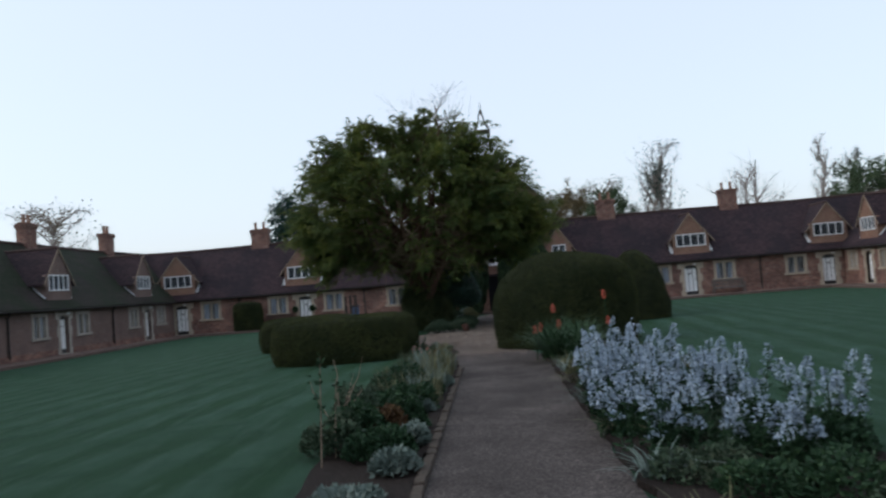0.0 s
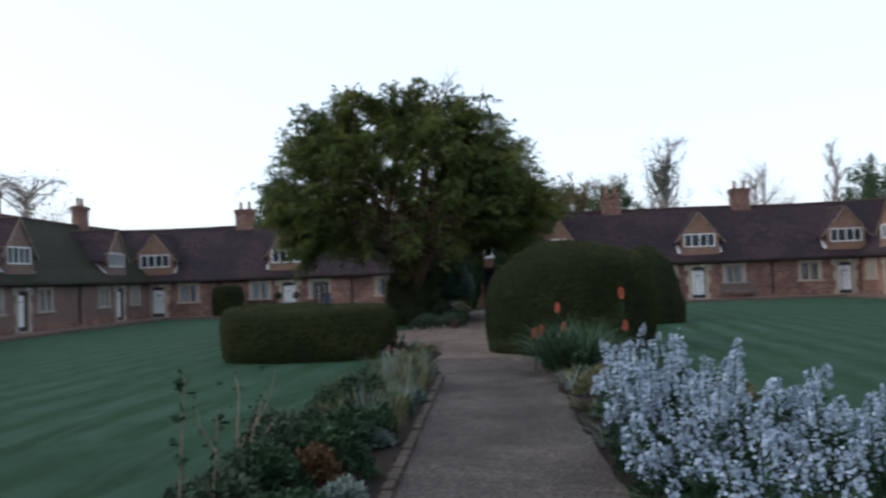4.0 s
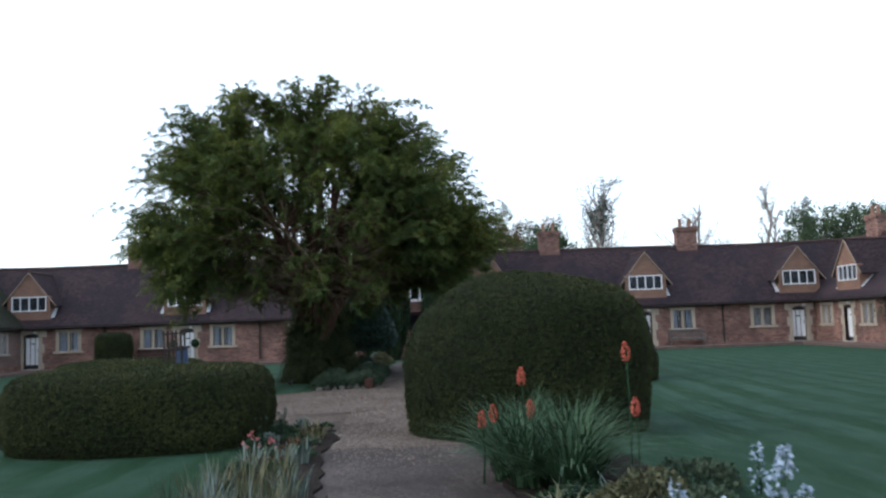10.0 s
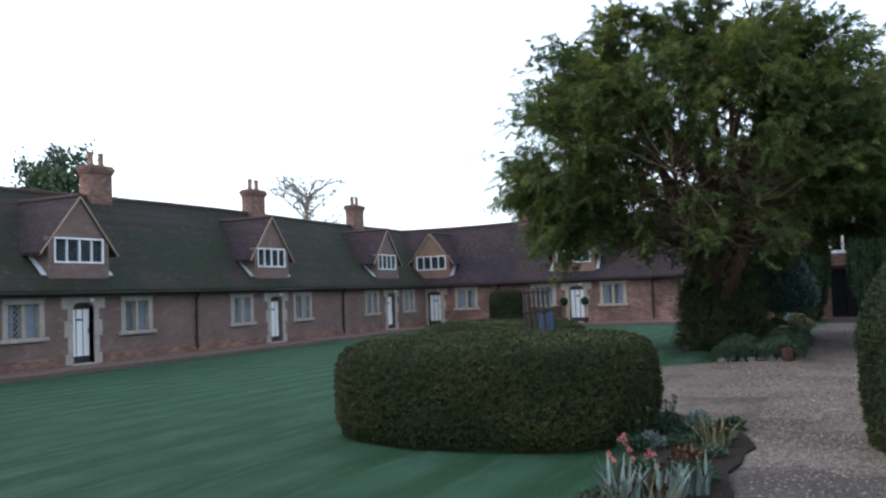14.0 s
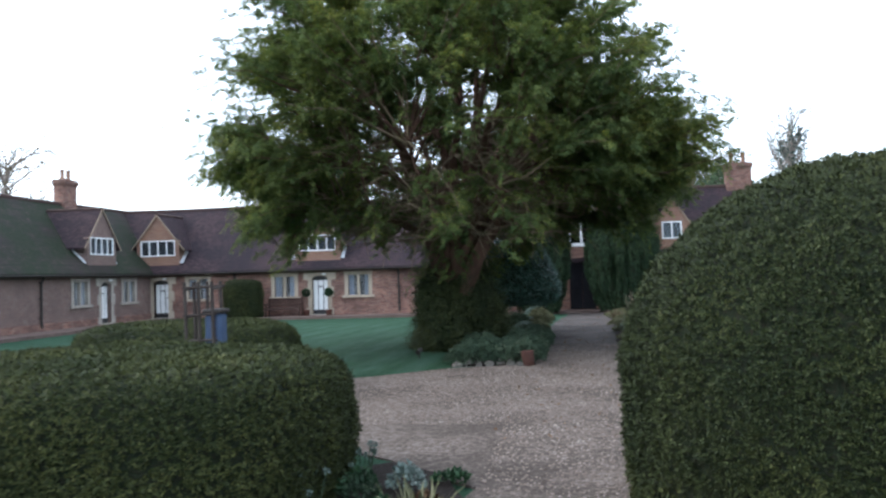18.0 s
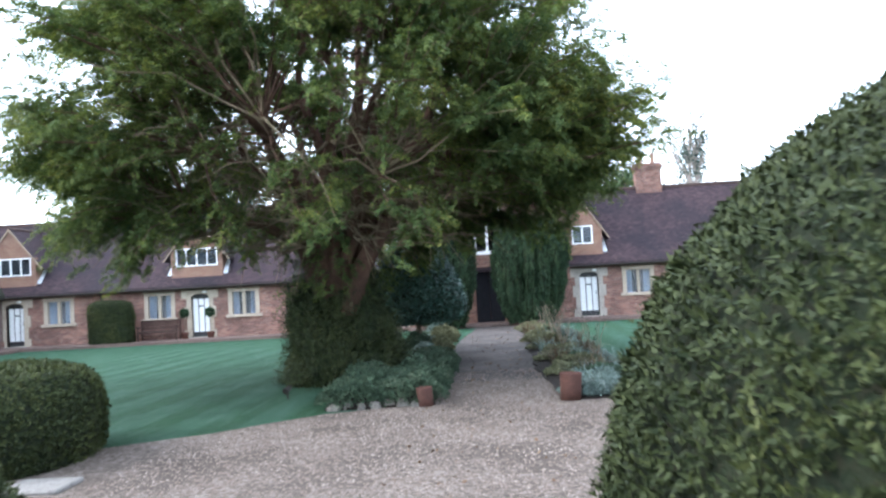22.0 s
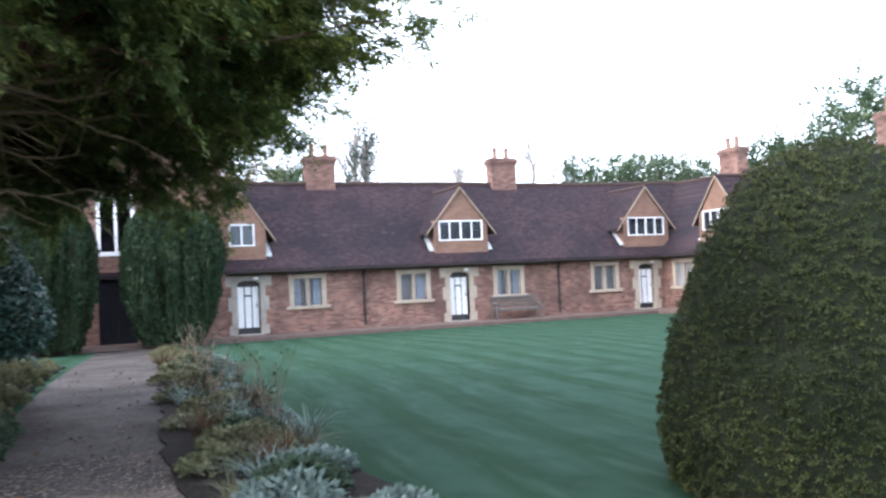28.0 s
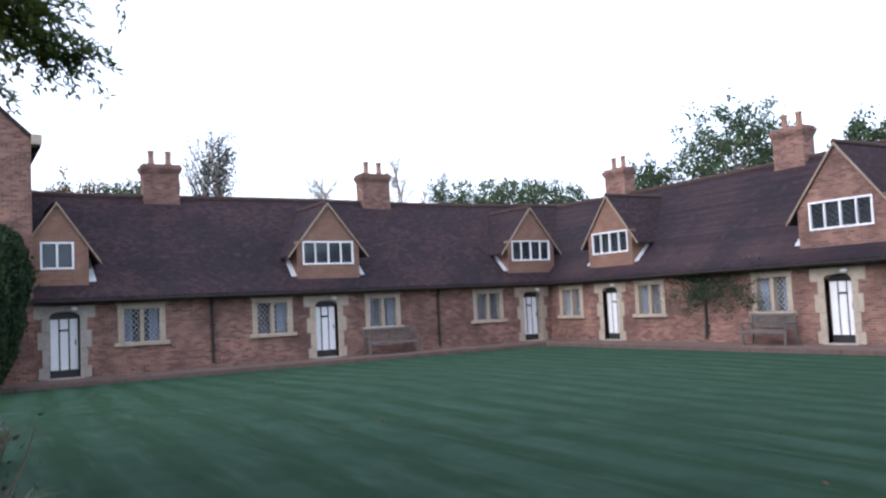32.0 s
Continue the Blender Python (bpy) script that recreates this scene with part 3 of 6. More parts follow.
def build_dormer(m, c, lights=4, half=1.15, apex=5.17, brick=None, wb=3.08, wt=3.88):
    """A gabled brick dormer with a white casement of several lights."""
    t = thing("dormer", "gabled brick dormer with a white leaded casement, in a tiled roof", "dormer", "dormers", "structure", m @ pose(c, 0, 0))
    brick = brick or BRICK_PALE
    d0, base, eav = 0.12, 2.5, 3.72
    ww = 0.235 * lights if lights > 2 else 0.45
    hole = (-ww, ww, wb, wt)
    # front: around the casement, then the gable above
    s = Shape()
    s.box(-half, d0, base, half, d0 + 0.2, wb).box(-half, d0, wb, -ww, d0 + 0.2, wt).box(ww, d0, wb, half, d0 + 0.2, wt)
    k = (apex - eav) / half
    s.slab([(-half, wt), (half, wt), (half - (wt - eav) / k, wt), (0, apex), (-half + (wt - eav) / k, wt)], d0, d0 + 0.2) if wt > eav else None
    front = part("front", s, brick, t, "orange brick gable")
    back = (apex - EAVES) / ((RIDGE - EAVES) / (DEEP / 2 + 0.28)) - 0.28
    back_e = (eav - EAVES) / ((RIDGE - EAVES) / (DEEP / 2 + 0.28)) - 0.28
    for sg in (-1, 1):
        x = sg * half
        a, b = sorted((x, x - sg * 0.08))
        ch = Shape()
        y0 = d0 + 0.2
        zb = roof_z(y0) - 0.1
        pr = [(y0, zb), (y0, eav - 0.14), (back_e - 0.1, eav - 0.14)]
        ch.add([(a, y, z) for y, z in pr] + [(b, y, z) for y, z in pr], [(0, 1, 2), (5, 4, 3), (0, 3, 4, 1), (1, 4, 5, 2), (2, 5, 3, 0)])
        part("cheek", ch, brick, t, "tile-hung cheek")
        # roof slope: overhanging, from its eave to its ridge, running back into the main roof
        o = 0.3
        xo, zo = sg * (half + o), eav - k * o + 0.06
        f0 = d0 - 0.05
        be = (zo - EAVES) / ((RIDGE - EAVES) / (DEEP / 2 + 0.28)) - 0.28
        zt = apex + 0.06
        top = [(xo, f0, zo), (0, f0, zt), (0, back + 0.1, zt), (xo, be + 0.05, zo)]
        low = [(p[0], p[1], p[2] - 0.09) for p in top]
        f = [(0, 1, 2, 3), (7, 6, 5, 4), (0, 4, 5, 1), (3, 2, 6, 7), (0, 3, 7, 4), (1, 5, 6, 2)]
        if sg > 0:
            f = [q[::-1] for q in f]
        part("roof_slope", Shape().add(top + low, f), TILE, t, "clay-tiled dormer roof")
        vg = [(xo + sg * 0.03, zo - 0.1), (xo + sg * 0.03, zo - 0.03), (0, zt - 0.01), (0, zt - 0.09)]
        part("verge", Shape().slab(vg if sg < 0 else vg[::-1], f0 - 0.03, f0 - 0.004), VERGE, t, "pale mortared verge")
        # lead at the foot of the cheek
        fl = Shape()
        d1 = min(0.95, back_e - 0.2)
        za, zz = roof_z(d0 + 0.05) + 0.03, roof_z(d1) + 0.03
        x0, x1 = x + sg * 0.005, x + sg * 0.2
        fl.add([(x0, d0 + 0.05, za), (x1, d0 + 0.05, za), (x1 - sg * 0.05, d1, zz), (x0, d1, zz), (x0, d0 + 0.05, za + 0.03), (x1, d0 + 0.05, za + 0.03), (x1 - sg * 0.05, d1, zz + 0.03), (x0, d1, zz + 0.03)],
               [(0, 1, 2, 3), (7, 6, 5, 4), (0, 4, 5, 1), (1, 5, 6, 2), (2, 6, 7, 3), (3, 7, 4, 0)])
        part("flashing", fl, LEAD, t, "pale lead flashing")
    part("ridge", Shape().tube([(0, d0 - 0.07, apex + 0.05), (0, back, apex + 0.05)], 0.08, 8), TERRA_DARK, t)
    part("sill_tiles", Shape().add([(-half, d0 - 0.1, base - 0.02), (half, d0 - 0.1, base - 0.02), (half, d0 + 0.02, base + 0.13), (-half, d0 + 0.02, base + 0.13), (-half, d0 + 0.05, base - 0.05), (half, d0 + 0.05, base - 0.05)], [(0, 1, 2, 3), (0, 4, 5, 1), (1, 5, 2), (0, 3, 4), (3, 2, 5, 4)]), TILE, t)
    # casement
    fr = Shape()
    y0, y1, g = d0 - 0.02, d0 + 0.07, 0.055
    fr.box(-ww, y0, wb, ww, y1, wb + g, 0.006).box(-ww, y0, wt - g, ww, y1, wt, 0.006)
    lw = 2 * ww / lights
    for i in range(lights + 1):
        x = -ww + i * lw
        e = g if i in (0, lights, lights / 2) else 0.04
        a, b = max(-ww, x - e / 2), min(ww, x + e / 2)
        if i == 0:
            b = a + g
        if i == lights:
            a = b - g
        fr.box(a, y0 + 0.004, wb + g, b, y1 - 0.004, wt - g, 0.004)
    cas = part("casement", fr, WHITE, t, "white painted casement frame")
    for i in range(lights):
        x0, x1 = -ww + i * lw + 0.03, -ww + (i + 1) * lw - 0.03
        part("pane", Shape().box(x0, d0 + 0.03, wb + g, x1, d0 + 0.035, wt - g), GLASS, cas)
        s = Shape()
        kk = 0.16 / ((x1 - x0) / 2)
        for a in range(-3, 8):
            for sl in (1, -1):
                za = wb + g + a * 0.16
                zb2 = za + sl * kk * (x1 - x0)
                lo, hi = wb + g, wt - g
                ts = sorted([(lo - za) / (zb2 - za), (hi - za) / (zb2 - za)])
                t0, t1 = max(0, ts[0]), min(1, ts[1])
                if t1 - t0 > 0.05:
                    s.tube([(x0 + (x1 - x0) * t0, d0 + 0.026, za + (zb2 - za) * t0), (x0 + (x1 - x0) * t1, d0 + 0.026, za + (zb2 - za) * t1)], 0.0035, 4, False)
        part("lead_lattice", s, DULL_LEAD, cas)
    # the dormer room's darkness, put in as a black sheet
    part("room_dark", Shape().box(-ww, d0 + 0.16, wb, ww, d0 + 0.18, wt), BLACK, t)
    return t


def build_pipe(m, u):
    t = thing("downpipe", "black cast-iron downpipe on a brick wall", "downpipe", "downpipes", "", m @ pose(u, 0, 0))
    part("pipe", Shape().tube([(0, -0.2, EAVES - 0.12), (0, -0.16, EAVES - 0.25), (0, -0.075, EAVES - 0.4), (0, -0.07, 0.25), (0, -0.1, 0.03)], 0.045, 10), IRON, t)
    part("hopper", Shape().box(-0.09, -0.24, EAVES - 0.2, 0.09, -0.08, EAVES - 0.08, 0.02), IRON, t)
    for z in (0.4, 1.2, 1.85):
        part("bracket", Shape().box(-0.085, -0.11, z, 0.085, 0.0, z + 0.06, 0.01), IRON, t)
    return t


def build_gutter(m, u0, u1):
    s = Shape()
    n = 8
    prof = [(-0.34 + 0.065 * math.cos(math.pi + math.pi * i / n), EAVES - 0.1 + 0.075 * math.sin(math.pi + math.pi * i / n)) for i in range(n + 1)]
    prof += [(d * 1.0 + (0.012 if d < -0.34 else -0.012), z + 0.012) for d, z in reversed(prof)]
    k = len(prof)
    s.add([(u0, d, z) for d, z in prof] + [(u1, d, z) for d, z in prof], [(i, (i + 1) % k, k + (i + 1) % k, k + i) for i in range(k)])
    ob = new("gutter", s.mesh("gutter", IRON))
    ob.matrix_world = m
    return tagged(ob, "black half-round gutter along the eaves", "gutter", "gutters", "structure")


def build_chimney(x, y, turn=0.0, top=6.75, pots=2, wide=1.0):
    t = thing("chimney_stack", "brick chimney stack with oversailing courses and clay pots", "chimney", "chimney stacks", "", pose(x, y, 0, 0, 0, turn))
    w, d = wide / 2, 0.3
    part("shaft", Shape().box(-w, -d, RIDGE - 0.7, w, d, top - 0.32, 0.01), BRICK, t)
    cap = Shape()
    for i, (e, z0, z1) in enumerate(((0.03, top - 0.32, top - 0.25), (0.06, top - 0.25, top - 0.18), (0.08, top - 0.18, top - 0.08), (0.03, top - 0.08, top))):
        cap.box(-w - e, -d - e, z0, w + e, d + e, z1, 0.006)
    part("cap", cap, BRICK, t, "stepped brick cap")
    for i in range(pots):
        px = (i - (pots - 1) / 2) * 0.48 * wide
        p = Shape().lathe([(0.12, top - 0.02), (0.125, top + 0.05), (0.1, top + 0.1), (0.095, top + 0.42), (0.12, top + 0.45), (0.12, top + 0.5), (0.085, top + 0.5)], 14, px, 0)
        part("pot", p, POTCLAY, t, "clay chimney pot", True)
    return t


def superdome(cx, cy, rx, ry, profile, power=2.6, nu=72, seed=3, rough=0.03, east=None):
    """Points, outward directions and areas of a clipped bush; profile of (scale, z)."""
    rng = np.random.default_rng(seed)
    nv = None

    def evened(prof):
        """The profile at even steps, its corners softened."""
        rows = np.array(prof, float)
        seg = np.r_[0, np.cumsum(np.hypot(np.diff(rows[:, 0]) * rx, np.diff(rows[:, 1])))]
        q = np.linspace(0, seg[-1], nv or max(12, int(seg[-1] / 0.1)))
        sc, zz = np.interp(q, seg, rows[:, 0]), np.interp(q, seg, rows[:, 1])
        for _ in range(2):
            sc[1:-1] = (sc[:-2] + 2 * sc[1:-1] + sc[2:]) / 4
            zz[1:-1] = (zz[:-2] + 2 * zz[1:-1] + zz[2:]) / 4
        return sc, zz

    sc, zz = evened(profile)
    nv = len(sc)
    sc2, zz2 = evened(east or profile)
    a = np.linspace(0, 2 * np.pi, nu, endpoint=False)
    rad = (np.abs(np.cos(a)) ** power + np.abs(np.sin(a)) ** power) ** (-1 / power)
    mix = np.clip(0.5 + 0.8 * np.cos(a), 0, 1)[None, :]
    S = sc[:, None] * (1 - mix) + sc2[:, None] * mix
    X = cx + S * rx * rad * np.cos(a)
    Y = cy + S * ry * rad * np.sin(a)
    Z = zz[:, None] * (1 - mix) + zz2[:, None] * mix
    P = np.stack([X, Y, Z], -1)
    low = np.array([[noise.fractal(Vector(p) * 1.3 + Vector((seed, 0, 0)), 1.0, 2.0, 3) for p in row] for row in P])
    C = np.array([cx, cy, zz.max() * 0.35])
    out = P - C
    out /= np.linalg.norm(out, axis=-1, keepdims=True) + 1e-9
    P = P + out * (low[..., None] * rough)
    return P, out


def clipped_bush(name, cx, cy, rx, ry, profile, label, category, leaf_mat, count, leaf=0.03, power=2.6, seed=3, rough=0.04, core=None, group="", tufts=0.0, gap=-0.28, streak=False, east=None):
    """A clipped bush: an inside with its shade put into a dark colour, and a skin of single leaves."""
    slim = count > 50000
    t = thing(name, label, category, group)
    P, out = superdome(cx, cy, rx, ry, profile, power, 180 if streak else 72, seed, rough, east)
    if streak:
        # upright growth parts the bush into many narrow plumes
        ang = np.arctan2((P[..., 1] - cy) / ry, (P[..., 0] - cx) / rx)
        g = np.array([[noise.noise(Vector((math.cos(b) * 6.5, math.sin(b) * 6.5, float(z) * 0.3 + seed))) for b, z in zip(ra, rz)] for ra, rz in zip(ang, P[..., 2])])
        P = P + out * np.array([1, 1, 0.3]) * (0.5 * g - 0.1)[..., None]
    nv, nu, _ = P.shape
    idx = np.arange(nv * nu).reshape(nv, nu)
    f = np.stack([idx[:-1, :], np.roll(idx, -1, 1)[:-1], np.roll(idx, -1, 1)[1:], idx[1:, :]], -1).reshape(-1, 4)
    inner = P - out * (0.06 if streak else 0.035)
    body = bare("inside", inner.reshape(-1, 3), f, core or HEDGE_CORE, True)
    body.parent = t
    rng = np.random.default_rng(seed)
    q = P.reshape(-1, 3)[f]
    nrm = np.cross(q[:, 1] - q[:, 0], q[:, 3] - q[:, 0])
    ar = np.linalg.norm(nrm, axis=1)
    nrm /= ar[:, None] + 1e-9
    pick = rng.choice(len(f), count, p=ar / ar.sum())
    s, w = rng.random((count, 1)), rng.random((count, 1))
    qq = q[pick]
    spot = (qq[:, 0] * (1 - s) + qq[:, 1] * s) * (1 - w) + (qq[:, 3] * (1 - s) + qq[:, 2] * s) * w
    way = np.cross(nrm[pick], rng.normal(0, 1, (count, 3))) * 0.65 + nrm[pick] * 0.6 + np.array([0, 0, 0.2])
    bumps = np.array([noise.noise(Vector((p[0] * 15.0, p[1] * 15.0, p[2] * 28.0))) for p in spot.tolist()])
    if streak:
        bumps = np.array([noise.noise(Vector((p[0] * 7.0, p[1] * 7.0, p[2] * 0.9))) for p in spot.tolist()]) * 2.0
        way = nrm[pick] * 0.3 + np.array([0, 0, 1.0])
    depth = rng.uniform(-0.03, 0.01, (count, 1)) + 0.045 * bumps[:, None] - 0.04 * (bumps[:, None] < gap) + (rng.random((count, 1)) ** 6) * tufts
    tagged(leaves("leaves", spot + nrm[pick] * depth, way, leaf * (1.2 if slim else 1), leaf * (0.3 if slim else 0.36), leaf_mat, rng, t, 0.35, 0.25, slim, nrm[pick] * 1.5), kind="stuff")
    return t


# ---- ground ----
GZ = 0.13


def lawn_height(x, y):
    """The lawns fall a little towards the paving round the quadrangle."""
    out = max(0.0, max(abs(x - AX) - 5.0, y - 44.0))
    q = min(1.0, out / 13.0)
    return GZ - (GZ + 0.21) * q * q * (3 - 2 * q)


def sheet(name, xs, ys, height, material, label, category, kind="structure"):
    s = Shape()
    nx, ny = len(xs), len(ys)
    s.add([(x, y, height(x, y)) for y in ys for x in xs], [(j * nx + i, j * nx + i + 1, (j + 1) * nx + i + 1, (j + 1) * nx + i) for j in range(ny - 1) for i in range(nx - 1)])
    return solid(name, s, material, label, category, kind, "", True)


lawn = sheet("ground", list(np.linspace(XW - 0.5, XE + 0.5, 60)), list(np.linspace(-8, YN + 0.5, 80)), lawn_height, LAWN, "striped green mown lawn filling the quadrangle", "lawn")
far = Shape()
for x0, y0, x1, y1 in ((-400, -400, 400, -8), (-400, -8, XW - 0.5, 400), (XE + 0.5, -8, 400, 400), (XW - 0.5, YN + 0.5, XE + 0.5, 400)):
    far.add([(x0, y0, -0.24), (x1, y0, -0.24), (x1, y1, -0.24), (x0, y1, -0.24)], [(0, 1, 2, 3)])
solid("ground_beyond", far, LAWN, "grassy ground outside the quadrangle", "ground", "structure")


def wavy(points, amount, seed, per=0.35):
    """An outline with its sides broken into short, slightly uneven pieces."""
    rng, out = random.Random(seed), []
    for (x0, y0), (x1, y1) in zip(points, points[1:] + points[:1]):
        n = max(1, int(math.hypot(x1 - x0, y1 - y0) / per))
        out += [(x0 + (x1 - x0) * i / n + rng.uniform(-amount, amount), y0 + (y1 - y0) * i / n + rng.uniform(-amount, amount)) for i in range(n)]
    return out


# the grit path, north to south, and the gravel of the crossing
def draped(outline, lift):
    """A thin sheet over the lawn's height, with a skirt."""
    k = len(outline)
    s = Shape()
    c = [sum(p[i] for p in outline) / k for i in (0, 1)]
    top = [(x, y, lawn_height(x, y) + lift) for x, y in outline]
    s.add(top + [(x, y, z - 0.06) for x, y, z in top], [tuple(range(k))] + [(i, k + i, k + (i + 1) % k, (i + 1) % k) for i in range(k)])
    return s


solid("path", draped(wavy([(-0.3, -6), (1.35, -6), (1.3, 22.5), (1.0, 24.4), (-1.0, 24.4), (-0.75, 22.6), (-0.44, 20.5)], 0.03, 1), 0.012), TARMAC, "worn grey-brown grit path", "path", "structure")
cross = [(-1.0, 24.2), (-0.6, 23.95), (-0.2, 24.1), (0.2, 23.8), (0.6, 23.95), (1.02, 23.9), (0.8, 25.2), (1.2, 27.6), (3.2, 28.7), (4.6, 29.8), (4.7, 31.2), (3.6, 31.6), (2.75, 32.2), (2.35, 33.4), (1.12, 33.75), (1.0, 36), (-0.85, 36), (-0.95, 33.9), (-2.05, 33.4), (-3.2, 32.35), (-4.1, 31.85), (-5.6, 31.3), (-5.8, 29.6), (-4.9, 28.2), (-2.3, 27.3), (-1.6, 26.7), (-0.75, 25.8)]
solid("gravel", draped(wavy(cross, 0.05, 2), 0.018), GRAVEL, "tan pea gravel where the paths cross", "gravel", "structure")
strips = [(y, -0.86 + (y - 36) * 0.034, 0.98 + (y - 36) * 0.04) for y in np.linspace(35.8, 57.5, 12)]
sn = Shape()
for (y0, a0, b0), (y1, a1, b1) in zip(strips[:-1], strips[1:]):
    sn.add([(a0, y0, lawn_height(0, y0) + 0.014), (b0, y0, lawn_height(0, y0) + 0.014), (b1, y1, lawn_height(0, y1) + 0.014), (a1, y1, lawn_height(0, y1) + 0.014)], [(0, 1, 2, 3)])
solid("path_north", sn, TARMAC, "worn grey-brown grit path to the gatehouse", "path", "structure")

# brick paving round the quadrangle with its kerb
for nm, m, u0, u1 in (("pavement_north", NORTH, XW, XE), ("pavement_west", WEST, -8.0, YN - 1.6), ("pavement_east", EAST, -YN + 1.6, 8.0)):
    s = Shape().box(u0, -1.45, -0.5, u1, 0.0, -0.085)
    ob = new(nm, s.mesh(nm, PAVE))
    ob.matrix_world = m
    tagged(ob, "worn red-brown brick paving along the cottages", "pavement", "", "structure")
    n = int((u1 - u0) / 0.9)
    for i in range(n):
        a = u0 + (u1 - u0) * i / n
        k = Shape().box(a + 0.004, -1.6, -0.5, a + (u1 - u0) / n - 0.004, -1.452, -0.075, 0.012)
        kb = new("kerb", k.mesh("kerb", PAVE))
        kb.parent = ob

# ---- the wings ----
pierced("wall_north", NORTH, XW - 0.4, XE + 0.4, -0.5, EAVES, [door_hole(c) for c in north_doors] + [window_hole(c) for c in north_wins] + [(AX - 0.65, AX + 0.65, -0.5, 2.25)])
pierced("wall_west", WEST, -8.0, YN, -0.5, EAVES, [door_hole(c) for c in west_doors] + [window_hole(c) for c in west_wins], 0.4, BRICK_GREY, "greyish lime-streaked old brick wall")
pierced("wall_east", EAST, -YN, 8.0, -0.5, EAVES, [door_hole(c) for c in east_doors] + [window_hole(c) for c in east_wins])
pierced("wall_south", Matrix.Translation((0, -8.4, 0)), XW - 0.4, XE + 0.4, -0.5, EAVES + 0.6, [])
for nm, m, u0, u1 in (("wall_north_back", NORTH, XW - DEEP, XE + DEEP), ("wall_west_back", WEST, -8.0, YN + DEEP), ("wall_east_back", EAST, -YN - DEEP, 8.0)):
    s = Shape().box(u0, DEEP - 0.4, -0.5, u1, DEEP, EAVES)
    ob = new(nm, s.mesh(nm, BRICK))
    ob.matrix_world = m
    tagged(ob, "plain brick back wall", "wall", "", "structure")
half = DEEP / 2
roofing("roof_north", NORTH, XW - half, XE + half)
roofing("roof_west", WEST, -8.5, YN + half, TILE_MOSS)
roofing("roof_east", EAST, -YN - half, 8.5)
# plinth course standing proud of the wall foot
for nm, m, spans in (("plinth_north", NORTH, (north_doors, XW, XE)), ("plinth_west", WEST, (west_doors, -8, YN)), ("plinth_east", EAST, (east_doors, -YN, 8))):
    s = Shape()
    cuts = sorted(spans[0])
    if m is NORTH:
        cuts = sorted(cuts + [AX])
    u = spans[1]
    for c in cuts + [spans[2] + 0.75]:
        if c - 0.75 > u:
            s.box(u, -0.05, -0.1, c - 0.75, 0.0, 0.2, 0.012)
        u = c + 0.75
    ob = new(nm, s.mesh(nm, BRICK))
    ob.matrix_world = m
    tagged(ob, "low brick plinth with whitish salts", "plinth", "", "structure")

k = 0
for m, doors, wins, st in ((NORTH, north_doors, north_wins, STONE), (WEST, west_doors, west_wins, STONE_GREY), (EAST, east_doors, east_wins, STONE)):
    for c in doors:
        k += 1
        build_door(f"door_{k}", m, c, STONE_GREY if abs(c - 4.87) < 0.1 and m is NORTH else st)
for m, wins, st in ((NORTH, north_wins, STONE), (WEST, west_wins, STONE_GREY), (EAST, east_wins, STONE)):
    for c in wins:
        k += 1
        build_window(f"window_{k}", m, c, st, abs(c - 19.65) > 0.1)
for c in (13.21, 21.92, -12.35, -20.8):
    build_dormer(NORTH, c)
build_dormer(NORTH, 4.72, 2, 0.85, 5.0)
build_dormer(NORTH, -3.4, 2, 0.85, 5.0)
for c in (35.1, 44.9, 54.82):
    build_dormer(WEST, c, brick=BRICK_GREY)
build_dormer(EAST, -55.5)
build_dormer(EAST, -46.4, 4, 1.3, 5.4, BRICK)
for m, us in ((NORTH, (9.11, 17.39, -8.25, -16.6)), (WEST, (30.2, 40.1, 50.1)), (EAST, (-51.1,))):
    for u in us:
        build_pipe(m, u)
build_gutter(NORTH, XW + 0.3, AX - 3.6)
build_gutter(NORTH, AX + 3.6, XE - 0.3)
build_gutter(WEST, -8, YN - 0.35)
build_gutter(EAST, -YN + 0.35, 8)
for x in (8.4, 16.7, -7.4, -15.9):
    build_chimney(x, YN + half, 0, 6.85, 2, 1.2)
for y in (38.75, 48.0, 57.15):
    build_chimney(XW - half, y, 90, 6.95)
for y in (58.25, 50.0):
    build_chimney(XE + half, y, 90, 6.8, 2, 1.15)


# ---- gatehouse ----
gate = thing("gatehouse", "two-storey brick gatehouse with a gable and a dark gate", "gatehouse", "", "structure", pose(AX, YN - 0.25, 0))
gh = Shape()
gw = 3.5
gh.box(-gw, 0, -0.5, -0.6, 0.4, 6.9).box(0.6, 0, -0.5, gw, 0.4, 6.9).box(-0.6, 0, 2.3, 0.6, 0.4, 2.85).box(-0.6, 0, 4.95, 0.6, 0.4, 6.9)
gh.slab([(-gw, 6.9), (gw, 6.9), (0, 10.2)], 0, 0.4)
gh.box(-gw, 0.4, 1.0, -gw + 0.35, 7.0, 6.9).box(gw - 0.35, 0.4, 1.0, gw, 7.0, 6.9)
part("wall", gh, BRICK, gate)
